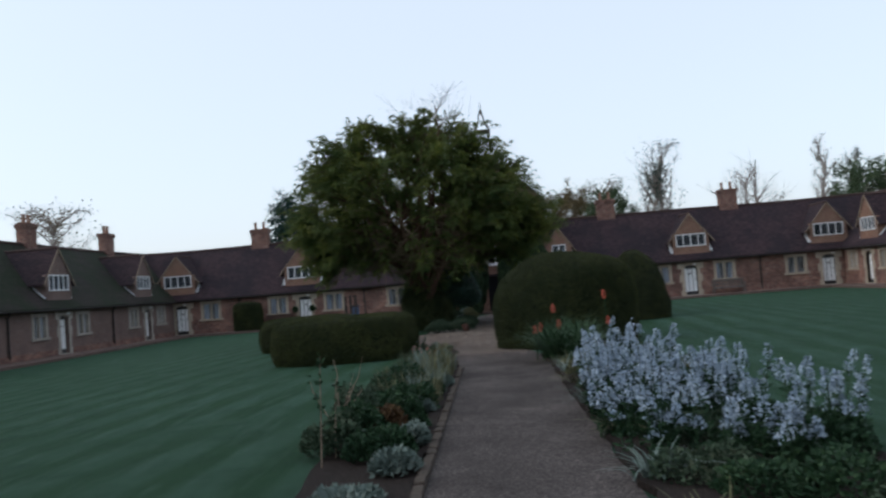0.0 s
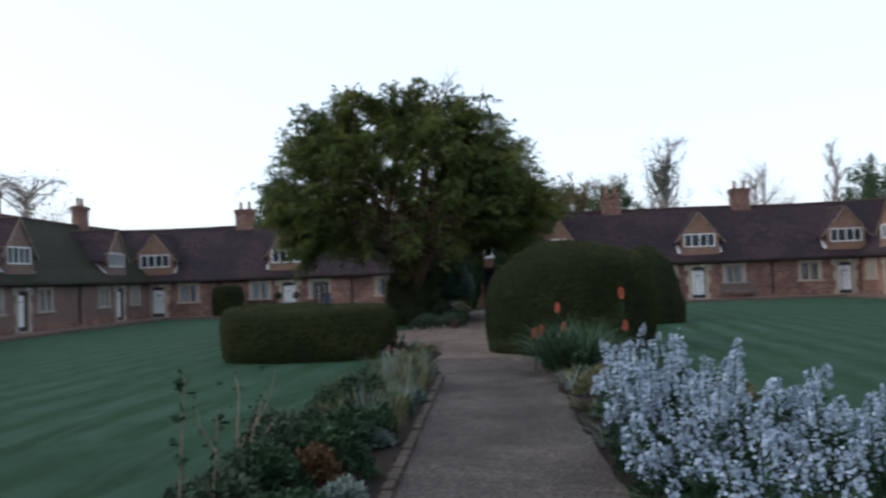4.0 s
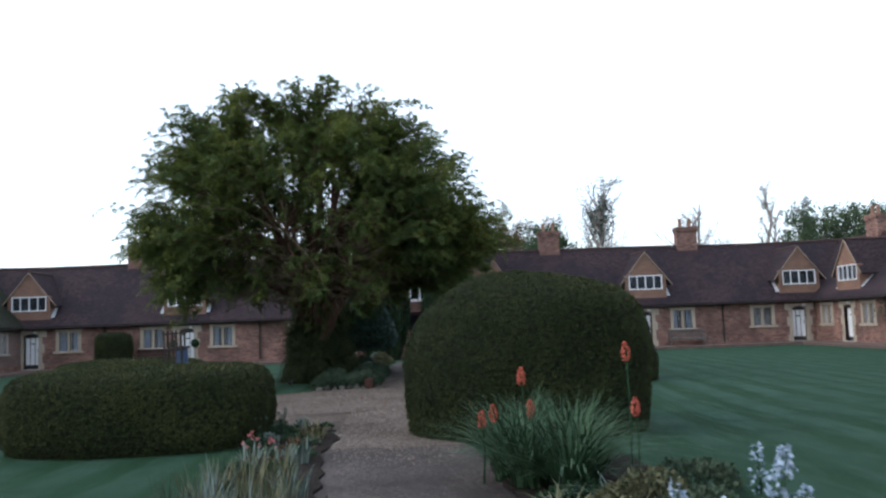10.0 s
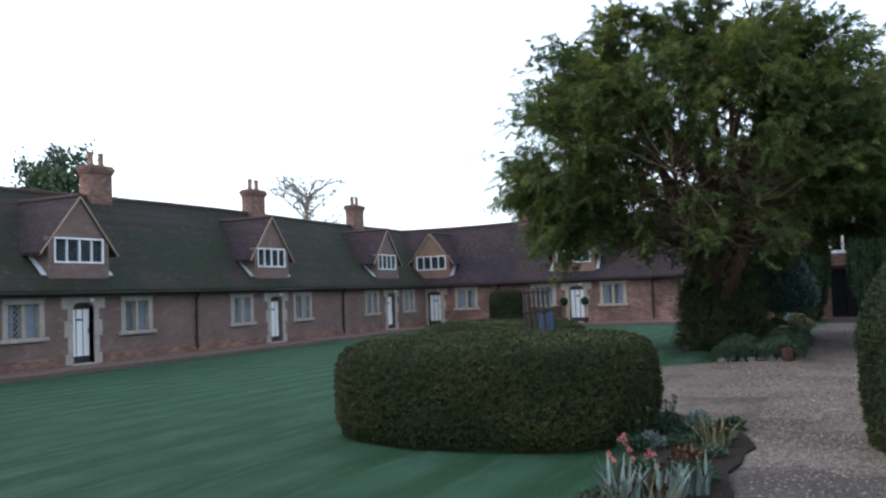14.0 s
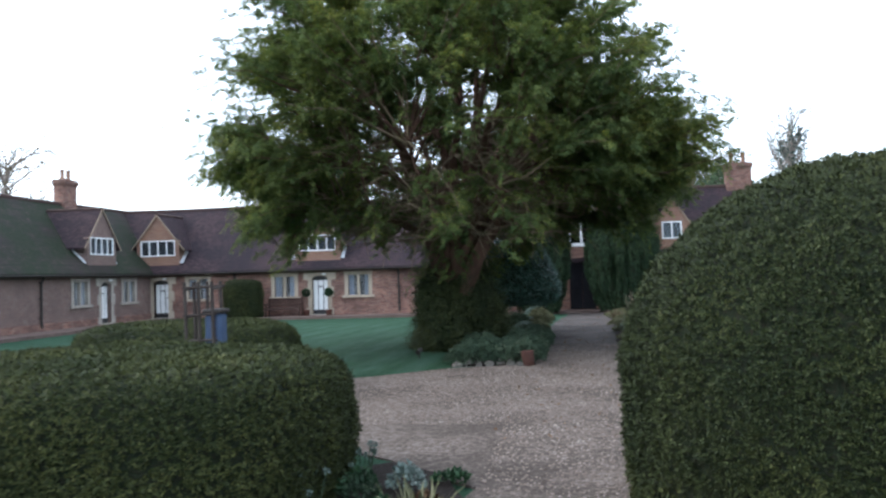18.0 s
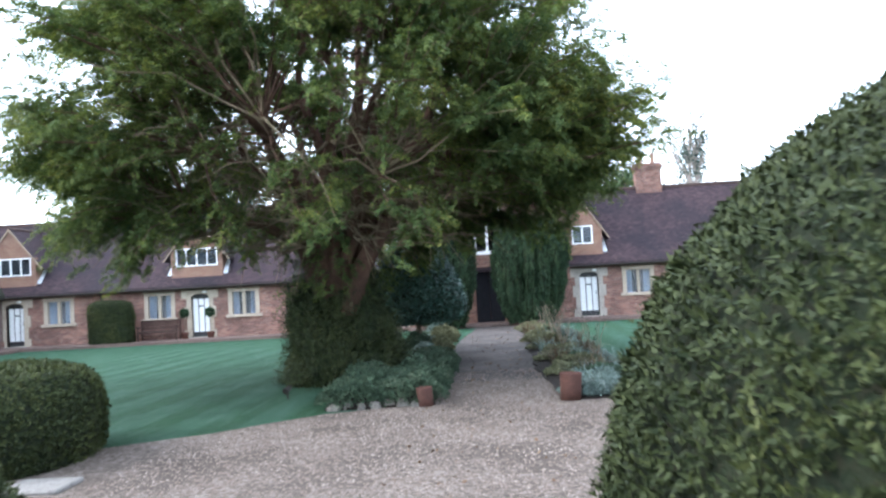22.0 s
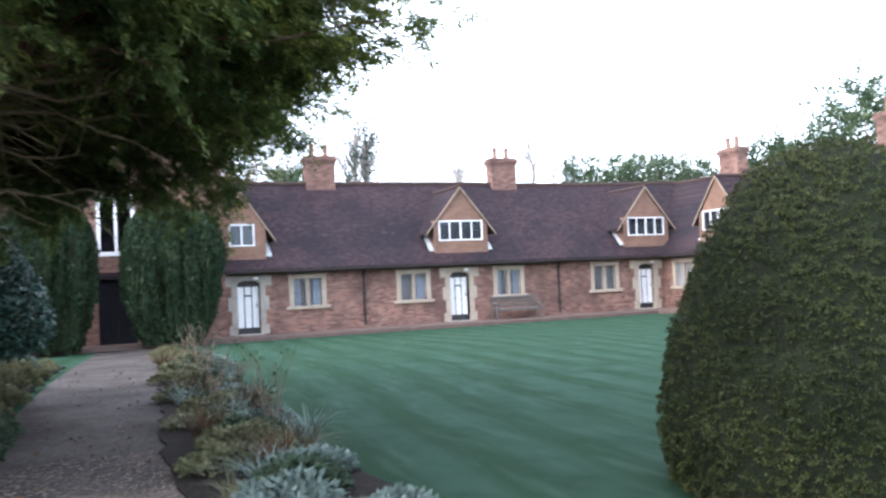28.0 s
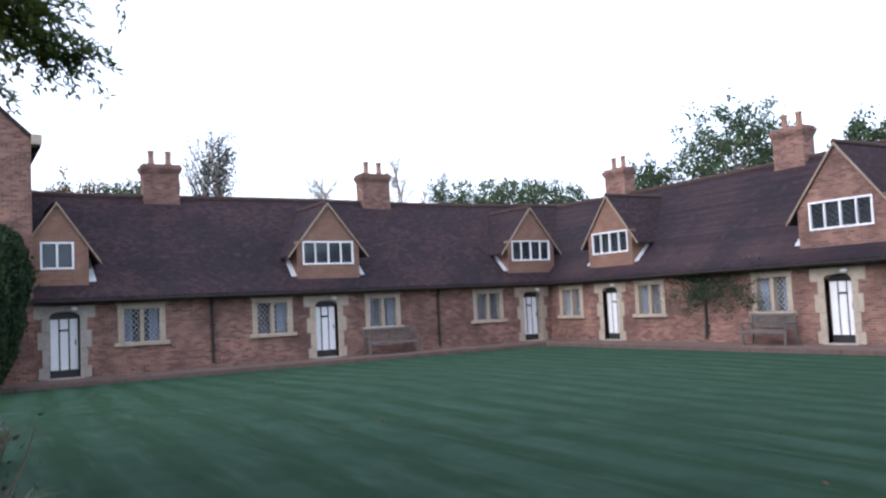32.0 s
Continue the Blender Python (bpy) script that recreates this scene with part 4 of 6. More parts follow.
for sg in (-1, 1):
    top = [(sg * (gw + 0.25), -0.06, 6.7), (0, -0.06, 10.3), (0, 7.2, 10.3), (sg * (gw + 0.25), 7.2, 6.7)]
    low = [(x, y, z - 0.14) for x, y, z in top]
    f = [(0, 1, 2, 3), (7, 6, 5, 4), (0, 4, 5, 1), (3, 2, 6, 7), (0, 3, 7, 4), (1, 5, 6, 2)]
    part("roof", Shape().add(top + low, f if sg < 0 else [q[::-1] for q in f]), TILE, gate)
    part("kneeler", Shape().box(min(sg * gw, sg * (gw + 0.28)), -0.1, 6.62, max(sg * gw, sg * (gw + 0.28)), 0.4, 6.92, 0.02), STONE, gate, "stone kneeler at the gable's foot")
part("gate_leaf", Shape().box(-0.6, 0.12, -0.08, -0.005, 0.18, 2.28, 0.01), GATEWOOD, gate, "dark boarded gate leaf")
part("gate_leaf", Shape().box(0.005, 0.12, -0.08, 0.6, 0.18, 2.28, 0.01), GATEWOOD, gate, "dark boarded gate leaf")
part("window_frame", Shape().box(-0.6, -0.02, 2.85, -0.48, 0.2, 4.95, 0.01).box(0.48, -0.02, 2.85, 0.6, 0.2, 4.95, 0.01).box(-0.05, 0, 3.0, 0.05, 0.2, 4.9, 0.01).box(-0.48, -0.02, 2.85, 0.48, 0.2, 3.0, 0.01).box(-0.48, -0.02, 4.8, 0.48, 0.2, 4.95, 0.01), WHITE, gate)
part("pane", Shape().box(-0.48, 0.1, 3.0, 0.48, 0.12, 4.8), GLASS, gate)
bell = thing("bell_turret", "slender open bell turret with a spire and finial", "turret", "", "", pose(AX - 0.2, YN - 0.6, 0))
for x in (-0.42, 0.42):
    for y in (-0.42, 0.42):
        part("post", Shape().box(x - 0.045, y - 0.045, 9.9, x + 0.045, y + 0.045, 11.6, 0.008), OAK, bell)
part("rail", Shape().box(-0.55, -0.55, 11.55, 0.55, 0.55, 11.65, 0.01), OAK, bell)
for x, y in ((-0.5, -0.5), (0.5, -0.5), (0.5, 0.5), (-0.5, 0.5)):
    part("rafter", Shape().tube([(x, y, 11.6), (x * 0.4, y * 0.4, 12.3), (x * 0.1, y * 0.1, 13.0)], 0.045, 6), OAK, bell)
part("finial", Shape().tube([(0, 0, 12.7), (0, 0, 13.6)], [0.05, 0.012], 6), IRON, bell)

# ---- topiary ----
dome_profile = [(0.95, 0.1), (0.98, 0.3), (1.0, 0.75), (0.98, 1.25), (0.9, 1.68), (0.72, 2.02), (0.47, 2.23), (0.24, 2.32), (0.01, 2.34)]
square_profile = [(0.95, 0.1), (0.98, 0.3), (1.0, 0.75), (1.0, 1.3), (0.98, 1.72), (0.9, 1.98), (0.72, 2.15), (0.4, 2.27), (0.01, 2.34)]
clipped_bush("domed_topiary", 2.0, 25.2, 1.72, 1.35, dome_profile, "large clipped yew dome beside the gravel", "topiary", HEDGE_LEAF, 260000, 0.021, 2.2, 11, 0.05, group="clipped yews", east=square_profile)
bell_profile = [(0.98, 0.1), (1.0, 0.5), (0.95, 0.95), (0.86, 1.4), (0.71, 1.82), (0.5, 2.2), (0.25, 2.45), (0.01, 2.54)]
clipped_bush("domed_topiary", 5.1, 33.5, 1.1, 1.1, bell_profile, "tall clipped yew dome at the lawn's edge", "topiary", HEDGE_LEAF, 150000, 0.021, 2.2, 12, 0.09, group="clipped yews", gap=-0.02)
low_profile = [(0.93, 0.1), (0.99, 0.3), (1.0, 0.65), (0.985, 0.95), (0.94, 1.1), (0.85, 1.15), (0.6, 1.18), (0.01, 1.2)]
clipped_bush("clipped_hedge", -3.42, 25.4, 1.78, 1.42, low_profile, "low rounded clipped yew hedge", "hedge", HEDGE_LEAF, 190000, 0.022, 2.7, 13, 0.05, group="clipped yews")
clipped_bush("clipped_hedge", -5.6, 31.25, 1.62, 1.35, [(s, z * 0.93) for s, z in low_profile], "low rounded clipped yew hedge", "hedge", HEDGE_LEAF, 60000, 0.032, 2.5, 14, 0.05, group="clipped yews")
clipped_bush("wall_shrub", -15.8, 58.0, 0.95, 0.55, [(0.95, -0.2), (1.0, 0.4), (1.0, 1.3), (0.9, 1.62), (0.6, 1.72), (0.01, 1.74)], "clipped rounded green shrub against the brick wall", "shrub", HEDGE_LEAF, 12000, 0.06, 3.0, 15, 0.05)
irish = [(0.55, -0.1), (0.72, 0.3), (0.9, 1.2), (0.98, 2.2), (1.0, 3.1), (0.88, 3.8), (0.55, 4.2), (0.01, 4.35)]
clipped_bush("irish_yew", 2.2, 57.1, 1.5, 1.0, irish, "dark upright yew flanking the gate", "yew", IRISH_LEAF, 26000, 0.1, 2.2, 16, 0.16, group="gate yews", tufts=0.1, gap=-0.5, streak=True)
clipped_bush("irish_yew", -1.5, 57.1, 1.4, 1.0, irish, "dark upright yew flanking the gate", "yew", IRISH_LEAF, 26000, 0.1, 2.2, 17, 0.16, group="gate yews", tufts=0.1, gap=-0.5, streak=True)


# ---- the great yew ----
def branch_curve(a, b, sag, rng, n=6):
    """A wandering line from a to b."""
    a, b = np.array(a, float), np.array(b, float)
    pts = []
    for i in range(n):
        q = i / (n - 1)
        p = a + (b - a) * q + np.array([0, 0, sag * 4 * q * (1 - q)])
        if 0 < i < n - 1:
            p = p + rng.normal(0, 0.05 * np.linalg.norm(b - a) / 2, 3)
        pts.append(tuple(p))
    return pts


def sprays(name, centres, ways, sizes, per, leaf_len, leaf_wid, material, rng, parent, droop=0.5):
    """Fronds: leaflets in two rows along drooping branchlets."""
    k = len(centres)
    q = np.tile(np.linspace(0.05, 1.0, per), k)
    c = np.repeat(centres, per, 0)
    w = np.repeat(ways, per, 0)
    z = np.repeat(sizes, per)[:, None]
    side = np.cross(w, np.array([0, 0, 1.0]))
    side /= np.linalg.norm(side, axis=1, keepdims=True) + 1e-6
    side = side * np.where(np.arange(len(q)) % 2, 1, -1)[:, None]
    fan = rng.uniform(-0.14, 0.14, (len(q), 1)) * (1.1 - q[:, None])
    spot = c + w * (q[:, None] * z) + side * fan * z - np.array([0, 0, 1.0]) * (droop * z * q[:, None] ** 2) + rng.normal(0, 0.02, (len(q), 3))
    way = w * 0.7 + side * rng.uniform(0.2, 0.9, (len(q), 1)) + np.array([0, 0, -0.45])
    return leaves(name, spot, way, leaf_len, leaf_wid, material, rng, parent, 0.35, 0.3, True, w * 0.5 + np.array([0, 0, 0.9]))


rng = np.random.default_rng(5)
yew = thing("yew_tree", "old spreading yew with yellow-green drooping sprays and bare inner twigs", "tree")
TX, TY = -2.4, 37.3
trunk = Shape()
trunk.tube([(TX, TY, GZ - 0.1), (TX, TY, 0.6), (TX - 0.05, TY, 1.3), (TX, TY, 2.0)], [0.55, 0.46, 0.42, 0.46], 14)
part("trunk", trunk, BARK, yew, "fluted reddish-brown trunk", True)
CROWN_Z = [2.15, 3.0, 4.0, 4.8, 5.6, 6.4, 7.05, 7.65, 8.1, 8.4]
CROWN_W = [3.7, 4.35, 4.7, 4.8, 4.7, 4.3, 3.75, 3.05, 2.0, 0.5]
CROWN_E = [4.0, 4.75, 5.1, 4.9, 4.35, 3.75, 3.05, 2.3, 1.3, 0.4]
CROWN_S = [3.9, 4.4, 4.7, 4.8, 4.6, 4.2, 3.6, 2.8, 1.7, 0.4]


def crown_radius(a, z):
    """How far the crown reaches at a bearing and a height."""
    side = np.interp(z, CROWN_Z, CROWN_E if math.cos(a) > 0 else CROWN_W)
    bulge = abs(math.sin(2 * a)) * (0.5 if math.cos(a) < 0 else 0.3 + 0.25 * min(1.0, max(0.0, z - 3.0))) if math.sin(a) < 0 else 0.0
    return side * math.cos(a) ** 2 + np.interp(z, CROWN_Z, CROWN_S) * math.sin(a) ** 2 + bulge


stems = []
for i in range(18):
    a = 2 * math.pi * i / 18 + rng.uniform(-0.15, 0.15)
    z = rng.uniform(6.0, 8.0) if i % 3 else rng.uniform(4.6, 5.8)
    r = crown_radius(a, z) * rng.uniform(0.45, 0.7)
    foot = (TX + 0.36 * math.cos(a), TY + 0.36 * math.sin(a), 1.6)
    mid = (TX + 0.28 * r * math.cos(a), TY + 0.28 * r * math.sin(a), 3.1)
    top = (TX + r * math.cos(a), TY + r * math.sin(a), z)
    pts = branch_curve(foot, mid, -0.1, rng, 4)[:-1] + branch_curve(mid, top, 0.2, rng, 6)
    stems.append(pts)
    n = len(pts)
    part("limb", Shape().tube(pts, [0.135 * (1 - 0.8 * j / (n - 1)) for j in range(n)], 8), BARK, yew, "", True)
for i in range(14):
    a = 2 * math.pi * (i + 0.5) / 14 + rng.uniform(-0.12, 0.12)
    z = rng.uniform(2.9, 4.2)
    r = crown_radius(a, z) * rng.uniform(0.6, 0.8)
    pts = branch_curve((TX + 0.2 * math.cos(a), TY + 0.2 * math.sin(a), rng.uniform(1.9, 2.6)), (TX + r * math.cos(a), TY + r * math.sin(a), z), 0.45, rng, 7)
    stems.append(pts)
    part("limb", Shape().tube(pts, [0.065 * (1 - 0.8 * j / 6) for j in range(7)], 8), BARK, yew, "", True)
# one old stem leans out over the path
pts = [(TX + 0.2, TY - 0.35, 1.3), (TX + 0.45, TY - 0.5, 2.0), (TX + 0.85, TY - 0.45, 2.7), (TX + 1.1, TY - 0.3, 3.4), (TX + 1.7, TY, 4.6), (TX + 2.0, TY + 0.2, 5.8)]
part("limb", Shape().tube(pts, [0.19, 0.165, 0.14, 0.12, 0.08, 0.03], 10), BARK, yew, "leaning reddish-brown stem", True)
stems.append(pts)
joints = []
for s in stems:
    for p, q in zip(s[2:-1], s[3:]):
        for k in range(5):
            joints.append(np.array(p) + (np.array(q) - np.array(p)) * k / 5)
joints = np.array(joints)
# boughs reach from the limbs to the crown's skin and carry drooping sprays along their outer half
bough, pale_bough = Shape(), Shape()
cent, ways, size, pads = [], [], [], []
made = 0
while made < 2230:
    a = rng.uniform(0, 2 * math.pi) if made < 900 else rng.uniform(-0.6, 1.9) if made < 1120 else rng.uniform(0.7, 2.5) if made < 1320 else rng.uniform(-0.35, 1.0) if made < 1490 else rng.uniform(0.9, 2.3) if made < 1550 else rng.uniform(5.15, 6.1) if made < 1690 else rng.uniform(3.0, 4.1) if made < 1900 else rng.uniform(3.5, 6.0) if made < 2040 else rng.uniform(-0.9, 1.3) if made < 2160 else rng.uniform(2.4, 4.0)
    z = 2.3 + (2.6 if 900 <= made < 1120 else 5.85) * rng.random() ** 1.25
    if made >= 1320:
        z = rng.uniform(2.75, 4.3) if made < 1490 else rng.uniform(4.4, 7.0) if made < 1550 else rng.uniform(2.9, 5.2) if made < 1900 else rng.uniform(5.0, 7.6) if made < 2040 else rng.uniform(3.3, 6.5) if made < 2160 else rng.uniform(5.0, 7.0)
    lump = 1.0 + 0.12 * noise.fractal(Vector((2.2 * math.cos(a), 2.2 * math.sin(a), z * 0.6)) + Vector((3.1, 0.4, 7.7)), 1.0, 2.0, 3)
    r = (crown_radius(a, z) - 0.08) * lump * (1.0 - 0.55 * rng.random() ** 2.2)
    if math.cos(a) > 0.6 and math.sin(a) < 0.22 and z < 3.7:
        r = min(r, 3.95 + 0.75 * (z - 2.7))
    if z < 2.9 and r < 1.8:
        continue
    if math.cos(a) < -0.35 and z < 5.2 and rng.random() < 0.4:
        continue
    if abs(math.sin(a) + 1) < 0.2 and 2.4 < z < 5.6 and rng.random() < (0.72 if z < 4.4 else 0.25):
        continue
    if math.cos(a) > 0.35 and (z < 2.5 or z < 3.05 and -0.8 < math.sin(a) < 0.15):
        continue
    tip = np.array([TX + r * math.cos(a), TY + r * math.sin(a), z])
    # growth gathers in pads, a few boughs to each, with gaps between them
    near = [p for p in pads if np.linalg.norm(p - tip) < 0.85]
    if near:
        tip = min(near, key=lambda p: np.linalg.norm(p - tip)) + rng.normal(0, 1, 3) * np.array([0.27, 0.27, 0.22])
    else:
        pads.append(tip)
    r, z = math.hypot(tip[0] - TX, tip[1] - TY), float(tip[2])
    a = math.atan2(tip[1] - TY, tip[0] - TX)
    d = np.linalg.norm(joints - tip, axis=1) + 0.5 * np.clip(joints[:, 2] - z + 0.2, 0, 9)
    d[np.hypot(joints[:, 0] - TX, joints[:, 1] - TY) > r] += 3
    j = joints[rng.choice(np.argsort(d)[:14])]
    pts = branch_curve(j, tip, 0.16, rng, 5)
    (pale_bough if made % 3 == 0 else bough).tube(pts, [0.022, 0.017, 0.013, 0.009, 0.004], 4, False)
    out = np.array([math.cos(a), math.sin(a), 0.1])
    P = np.array(pts)
    reach = np.linalg.norm(tip - j)
    n = int(7 + 5 * min(reach, 2.2))
    for i in range(n):
        q = 1.02 - (0.62 * (i + rng.random()) / n if reach > 0.9 else 0.9 * (i + rng.random()) / n)
        f = min(3.999, max(0.0, q) * 4)
        b = P[int(f)] + (P[int(f) + 1] - P[int(f)]) * (f - int(f))
        w = out * 0.5 + np.array([0, 0, 0.2 + 0.15 * max(0.0, z - 4.0)]) + rng.normal(0, 0.5, 3) * np.array([1, 1, 0.6])
        cent.append(b + rng.normal(0, 0.06, 3))
        ways.append(w / np.linalg.norm(w))
        size.append(rng.uniform(0.2, 0.42))
    made += 1
# short growth crowds the stems above the ivy
for i in range(300):
    a, z = rng.uniform(0, 2 * math.pi), rng.uniform(1.6, 3.0)
    if -1.2 < a - 2 * math.pi < -0.35 and rng.random() < 0.7:
        continue
    r = rng.uniform(0.45, 0.85) + 0.25 * max(0.0, z - 2.4)
    w = np.array([math.cos(a), math.sin(a), rng.uniform(-0.2, 0.6)])
    cent.append(np.array([TX + r * math.cos(a), TY + r * math.sin(a), z]))
    ways.append(w / np.linalg.norm(w))
    size.append(rng.uniform(0.2, 0.4))
cent, ways, size = np.array(cent), np.array(ways), np.array(size)
tagged(sprays("foliage", cent, ways, size, 64, 0.056, 0.0115, YEW_LEAF, rng, yew, 0.6), kind="stuff")
# thin bare branches hang in front of the stems
for i in range(420):
    j = joints[rng.integers(len(joints))]
    if j[2] > 5.2 or i > 190 and j[1] > TY - 0.2 or math.hypot(j[0] - TX, j[1] - TY) > 2.4:
        continue
    a = math.atan2(j[1] - TY, j[0] - TX) + rng.normal(0, 0.4)
    e = j + np.array([math.cos(a) * rng.uniform(0.8, 1.9), math.sin(a) * rng.uniform(0.8, 1.9), rng.uniform(-0.5, 0.3)])
    e[2] = max(e[2], 2.5)
    pts = branch_curve(j, e, -0.12, rng, 6)
    pale_bough.tube(pts, [0.032, 0.027, 0.021, 0.015, 0.01, 0.005], 5, False)
    for k in range(5):
        b = np.array(pts[rng.integers(2, 6)])
        pale_bough.tube(branch_curve(b, b + rng.normal(0, 0.28, 3) + np.array([math.cos(a), math.sin(a), -0.2]) * 0.3, 0.03, rng, 4), [0.01, 0.008, 0.006, 0.003], 4, False)
tagged(part("branchwork", bough, BARK, yew), kind="stuff")
tagged(part("bare_branchwork", pale_bough, DEADWOOD, yew, "pale bare branches inside the crown"), kind="stuff")
ivy_prof = [(0.95, 0.08), (1.05, 0.3), (1.0, 0.7), (0.85, 1.05), (0.68, 1.4), (0.56, 1.65), (0.4, 1.85), (0.2, 1.95), (0.01, 2.0)]
clipped_bush("ivy_mound", TX - 0.02, TY, 0.93, 0.93, ivy_prof, "bushy ivy and yew growth wrapped round the trunk's foot", "ivy", IVY_LEAF, 52000, 0.04, 2.0, 21, 0.42, tufts=0.25)

# ---- holly standard ----
holly = clipped_bush("holly_tree", -1.4, 41.95, 1.1, 1.1, [(0.35, 0.86), (0.88, 0.92), (1.0, 1.12), (0.95, 1.5), (0.74, 2.05), (0.44, 2.55), (0.19, 2.82), (0.01, 2.9)], "glossy clipped holly cone on a short trunk", "tree", HOLLY_LEAF, 22000, 0.06, 2.0, 22, 0.1, tufts=0.08)
part("trunk", Shape().tube([(-1.4, 41.95, GZ - 0.05), (-1.38, 41.95, 0.5), (-1.4, 41.95, 1.1)], [0.085, 0.065, 0.06], 9), TWIG, holly)


# ---- borders ----
def bed(name, outline, label, mound=0.07):
    return solid(name, draped(wavy(outline, 0.05, len(name)), mound), SOIL, label, "flower bed", "structure")


bed("bed_south_west", [(-1.35, 9.0), (-0.38, 9.0), (-0.44, 20.8), (-0.6, 22.6), (-0.72, 24.0), (-0.6, 24.8), (-0.68, 25.3), (-1.05, 26.1), (-1.5, 26.5), (-1.85, 26.3), (-1.6, 23.0)], "dark soil border edged by the path", 0.04)
bed("bed_south_east", [(1.36, 8.5), (2.9, 8.5), (3.3, 11.5), (2.95, 15.2), (2.8, 18.5), (2.7, 22.4), (1.25, 22.6)], "dark soil border beside the path")
bed("bed_north_west", [(-2.05, 33.75), (-0.62, 33.75), (-0.95, 36.2), (-0.6, 50.0), (-1.7, 50.0), (-2.2, 40.0)], "planted border left of the path to the gate", 0.035)
bed("bed_north_east", [(1.05, 33.6), (2.4, 33.45), (2.35, 35.5), (2.1, 44.0), (2.0, 54.5), (1.55, 54.5), (0.92, 37.0)], "planted border beside the path to the gate", 0.035)

SILVER = leafy("silvery_foliage", (0.06, 0.085, 0.075), (0.13, 0.17, 0.15), (0.26, 0.3, 0.27), 2.0, 0.7)
GREYGREEN = leafy("grey_green_foliage", (0.018, 0.034, 0.021), (0.048, 0.073, 0.044), (0.12, 0.135, 0.09), 2.0, 0.65)
STRAW = leafy("faded_straw_foliage", (0.045, 0.052, 0.024), (0.12, 0.12, 0.065), (0.27, 0.25, 0.15), 2.0, 0.7)
GREEN = leafy("garden_green", (0.01, 0.024, 0.012), (0.025, 0.055, 0.026), (0.055, 0.095, 0.04), 2.0, 0.55)
LILYLEAF = leafy("torch_lily_foliage", (0.016, 0.038, 0.02), (0.04, 0.078, 0.038), (0.1, 0.15, 0.075), 2.0, 0.55)
BRONZE = leafy("autumn_leaves", (0.03, 0.018, 0.01), (0.07, 0.04, 0.02), (0.13, 0.085, 0.035), 2.0, 0.6)
PETAL = leafy("white_petals", (0.22, 0.28, 0.36), (0.34, 0.41, 0.49), (0.5, 0.55, 0.61), 2.0, 0.6)
ORANGE = leafy("torch_petals", (0.3, 0.04, 0.02), (0.42, 0.08, 0.04), (0.5, 0.15, 0.08), 2.0, 0.5)
PINK = leafy("pink_petals", (0.32, 0.09, 0.1), (0.42, 0.15, 0.15), (0.5, 0.26, 0.24), 2.0, 0.6)


def strap_tuft(name, x, y, n, length, width, material, label, category, group, seed, lean=0.5, z=None):
    """A clump of arching strap leaves."""
    rg = np.random.default_rng(seed)
    z = lawn_height(x, y) + 0.05 if z is None else z
    v, f = [], []
    for i in range(n):
        a, ln = rg.uniform(0, 2 * np.pi), length * rg.uniform(0.55, 1.1)
        le = lean * rg.uniform(0.4, 1.5)
        d = np.array([math.cos(a), math.sin(a), 0])
        s = np.array([-math.sin(a), math.cos(a), 0])
        foot = np.array([x, y, z - 0.03]) + d * rg.uniform(0, 0.12) + s * rg.uniform(-0.1, 0.1)
        k = len(v)
        for j in range(5):
            q = j / 4
            p = foot + d * (ln * le * q ** 1.6) + np.array([0, 0, ln * (q - le * 0.55 * q ** 2.2)])
            w = width * (1 - 0.85 * q ** 1.5)
            v += [p - s * w, p + s * w]
        f += [(k + 2 * j, k + 2 * j + 1, k + 2 * j + 3, k + 2 * j + 2) for j in range(4)]
    ob = bare(name, v, f, material)
    return tagged(ob, label, category, group)


def low_cushion(name, x, y, rx, ry, h, count, leaf, material, label, category, group, seed):
    """A loose mound of small leaves on the soil."""
    rg = np.random.default_rng(seed)
    a, r = rg.uniform(0, 2 * np.pi, count), np.sqrt(rg.random(count))
    px, py = x + rx * r * np.cos(a), y + ry * r * np.sin(a)
    lump = np.array([0.75 + 0.5 * noise.noise(Vector((float(u) * 3, float(w) * 3, seed))) for u, w in zip(px, py)])
    top = h * np.sqrt(np.clip(1 - r ** 2.2, 0, 1)) * lump
    base = np.array([lawn_height(float(u), float(w)) for u, w in zip(px, py)]) + 0.05
    pz = base + top * rg.random(count) ** 0.45
    d = np.stack([np.cos(a) * r, np.sin(a) * r, np.full(count, 0.7)], 1)
    ob = leaves(name, np.stack([px, py, pz], 1), d, leaf, leaf * 0.28, material, rg, None, 0.6)
    return tagged(ob, label, category, group)


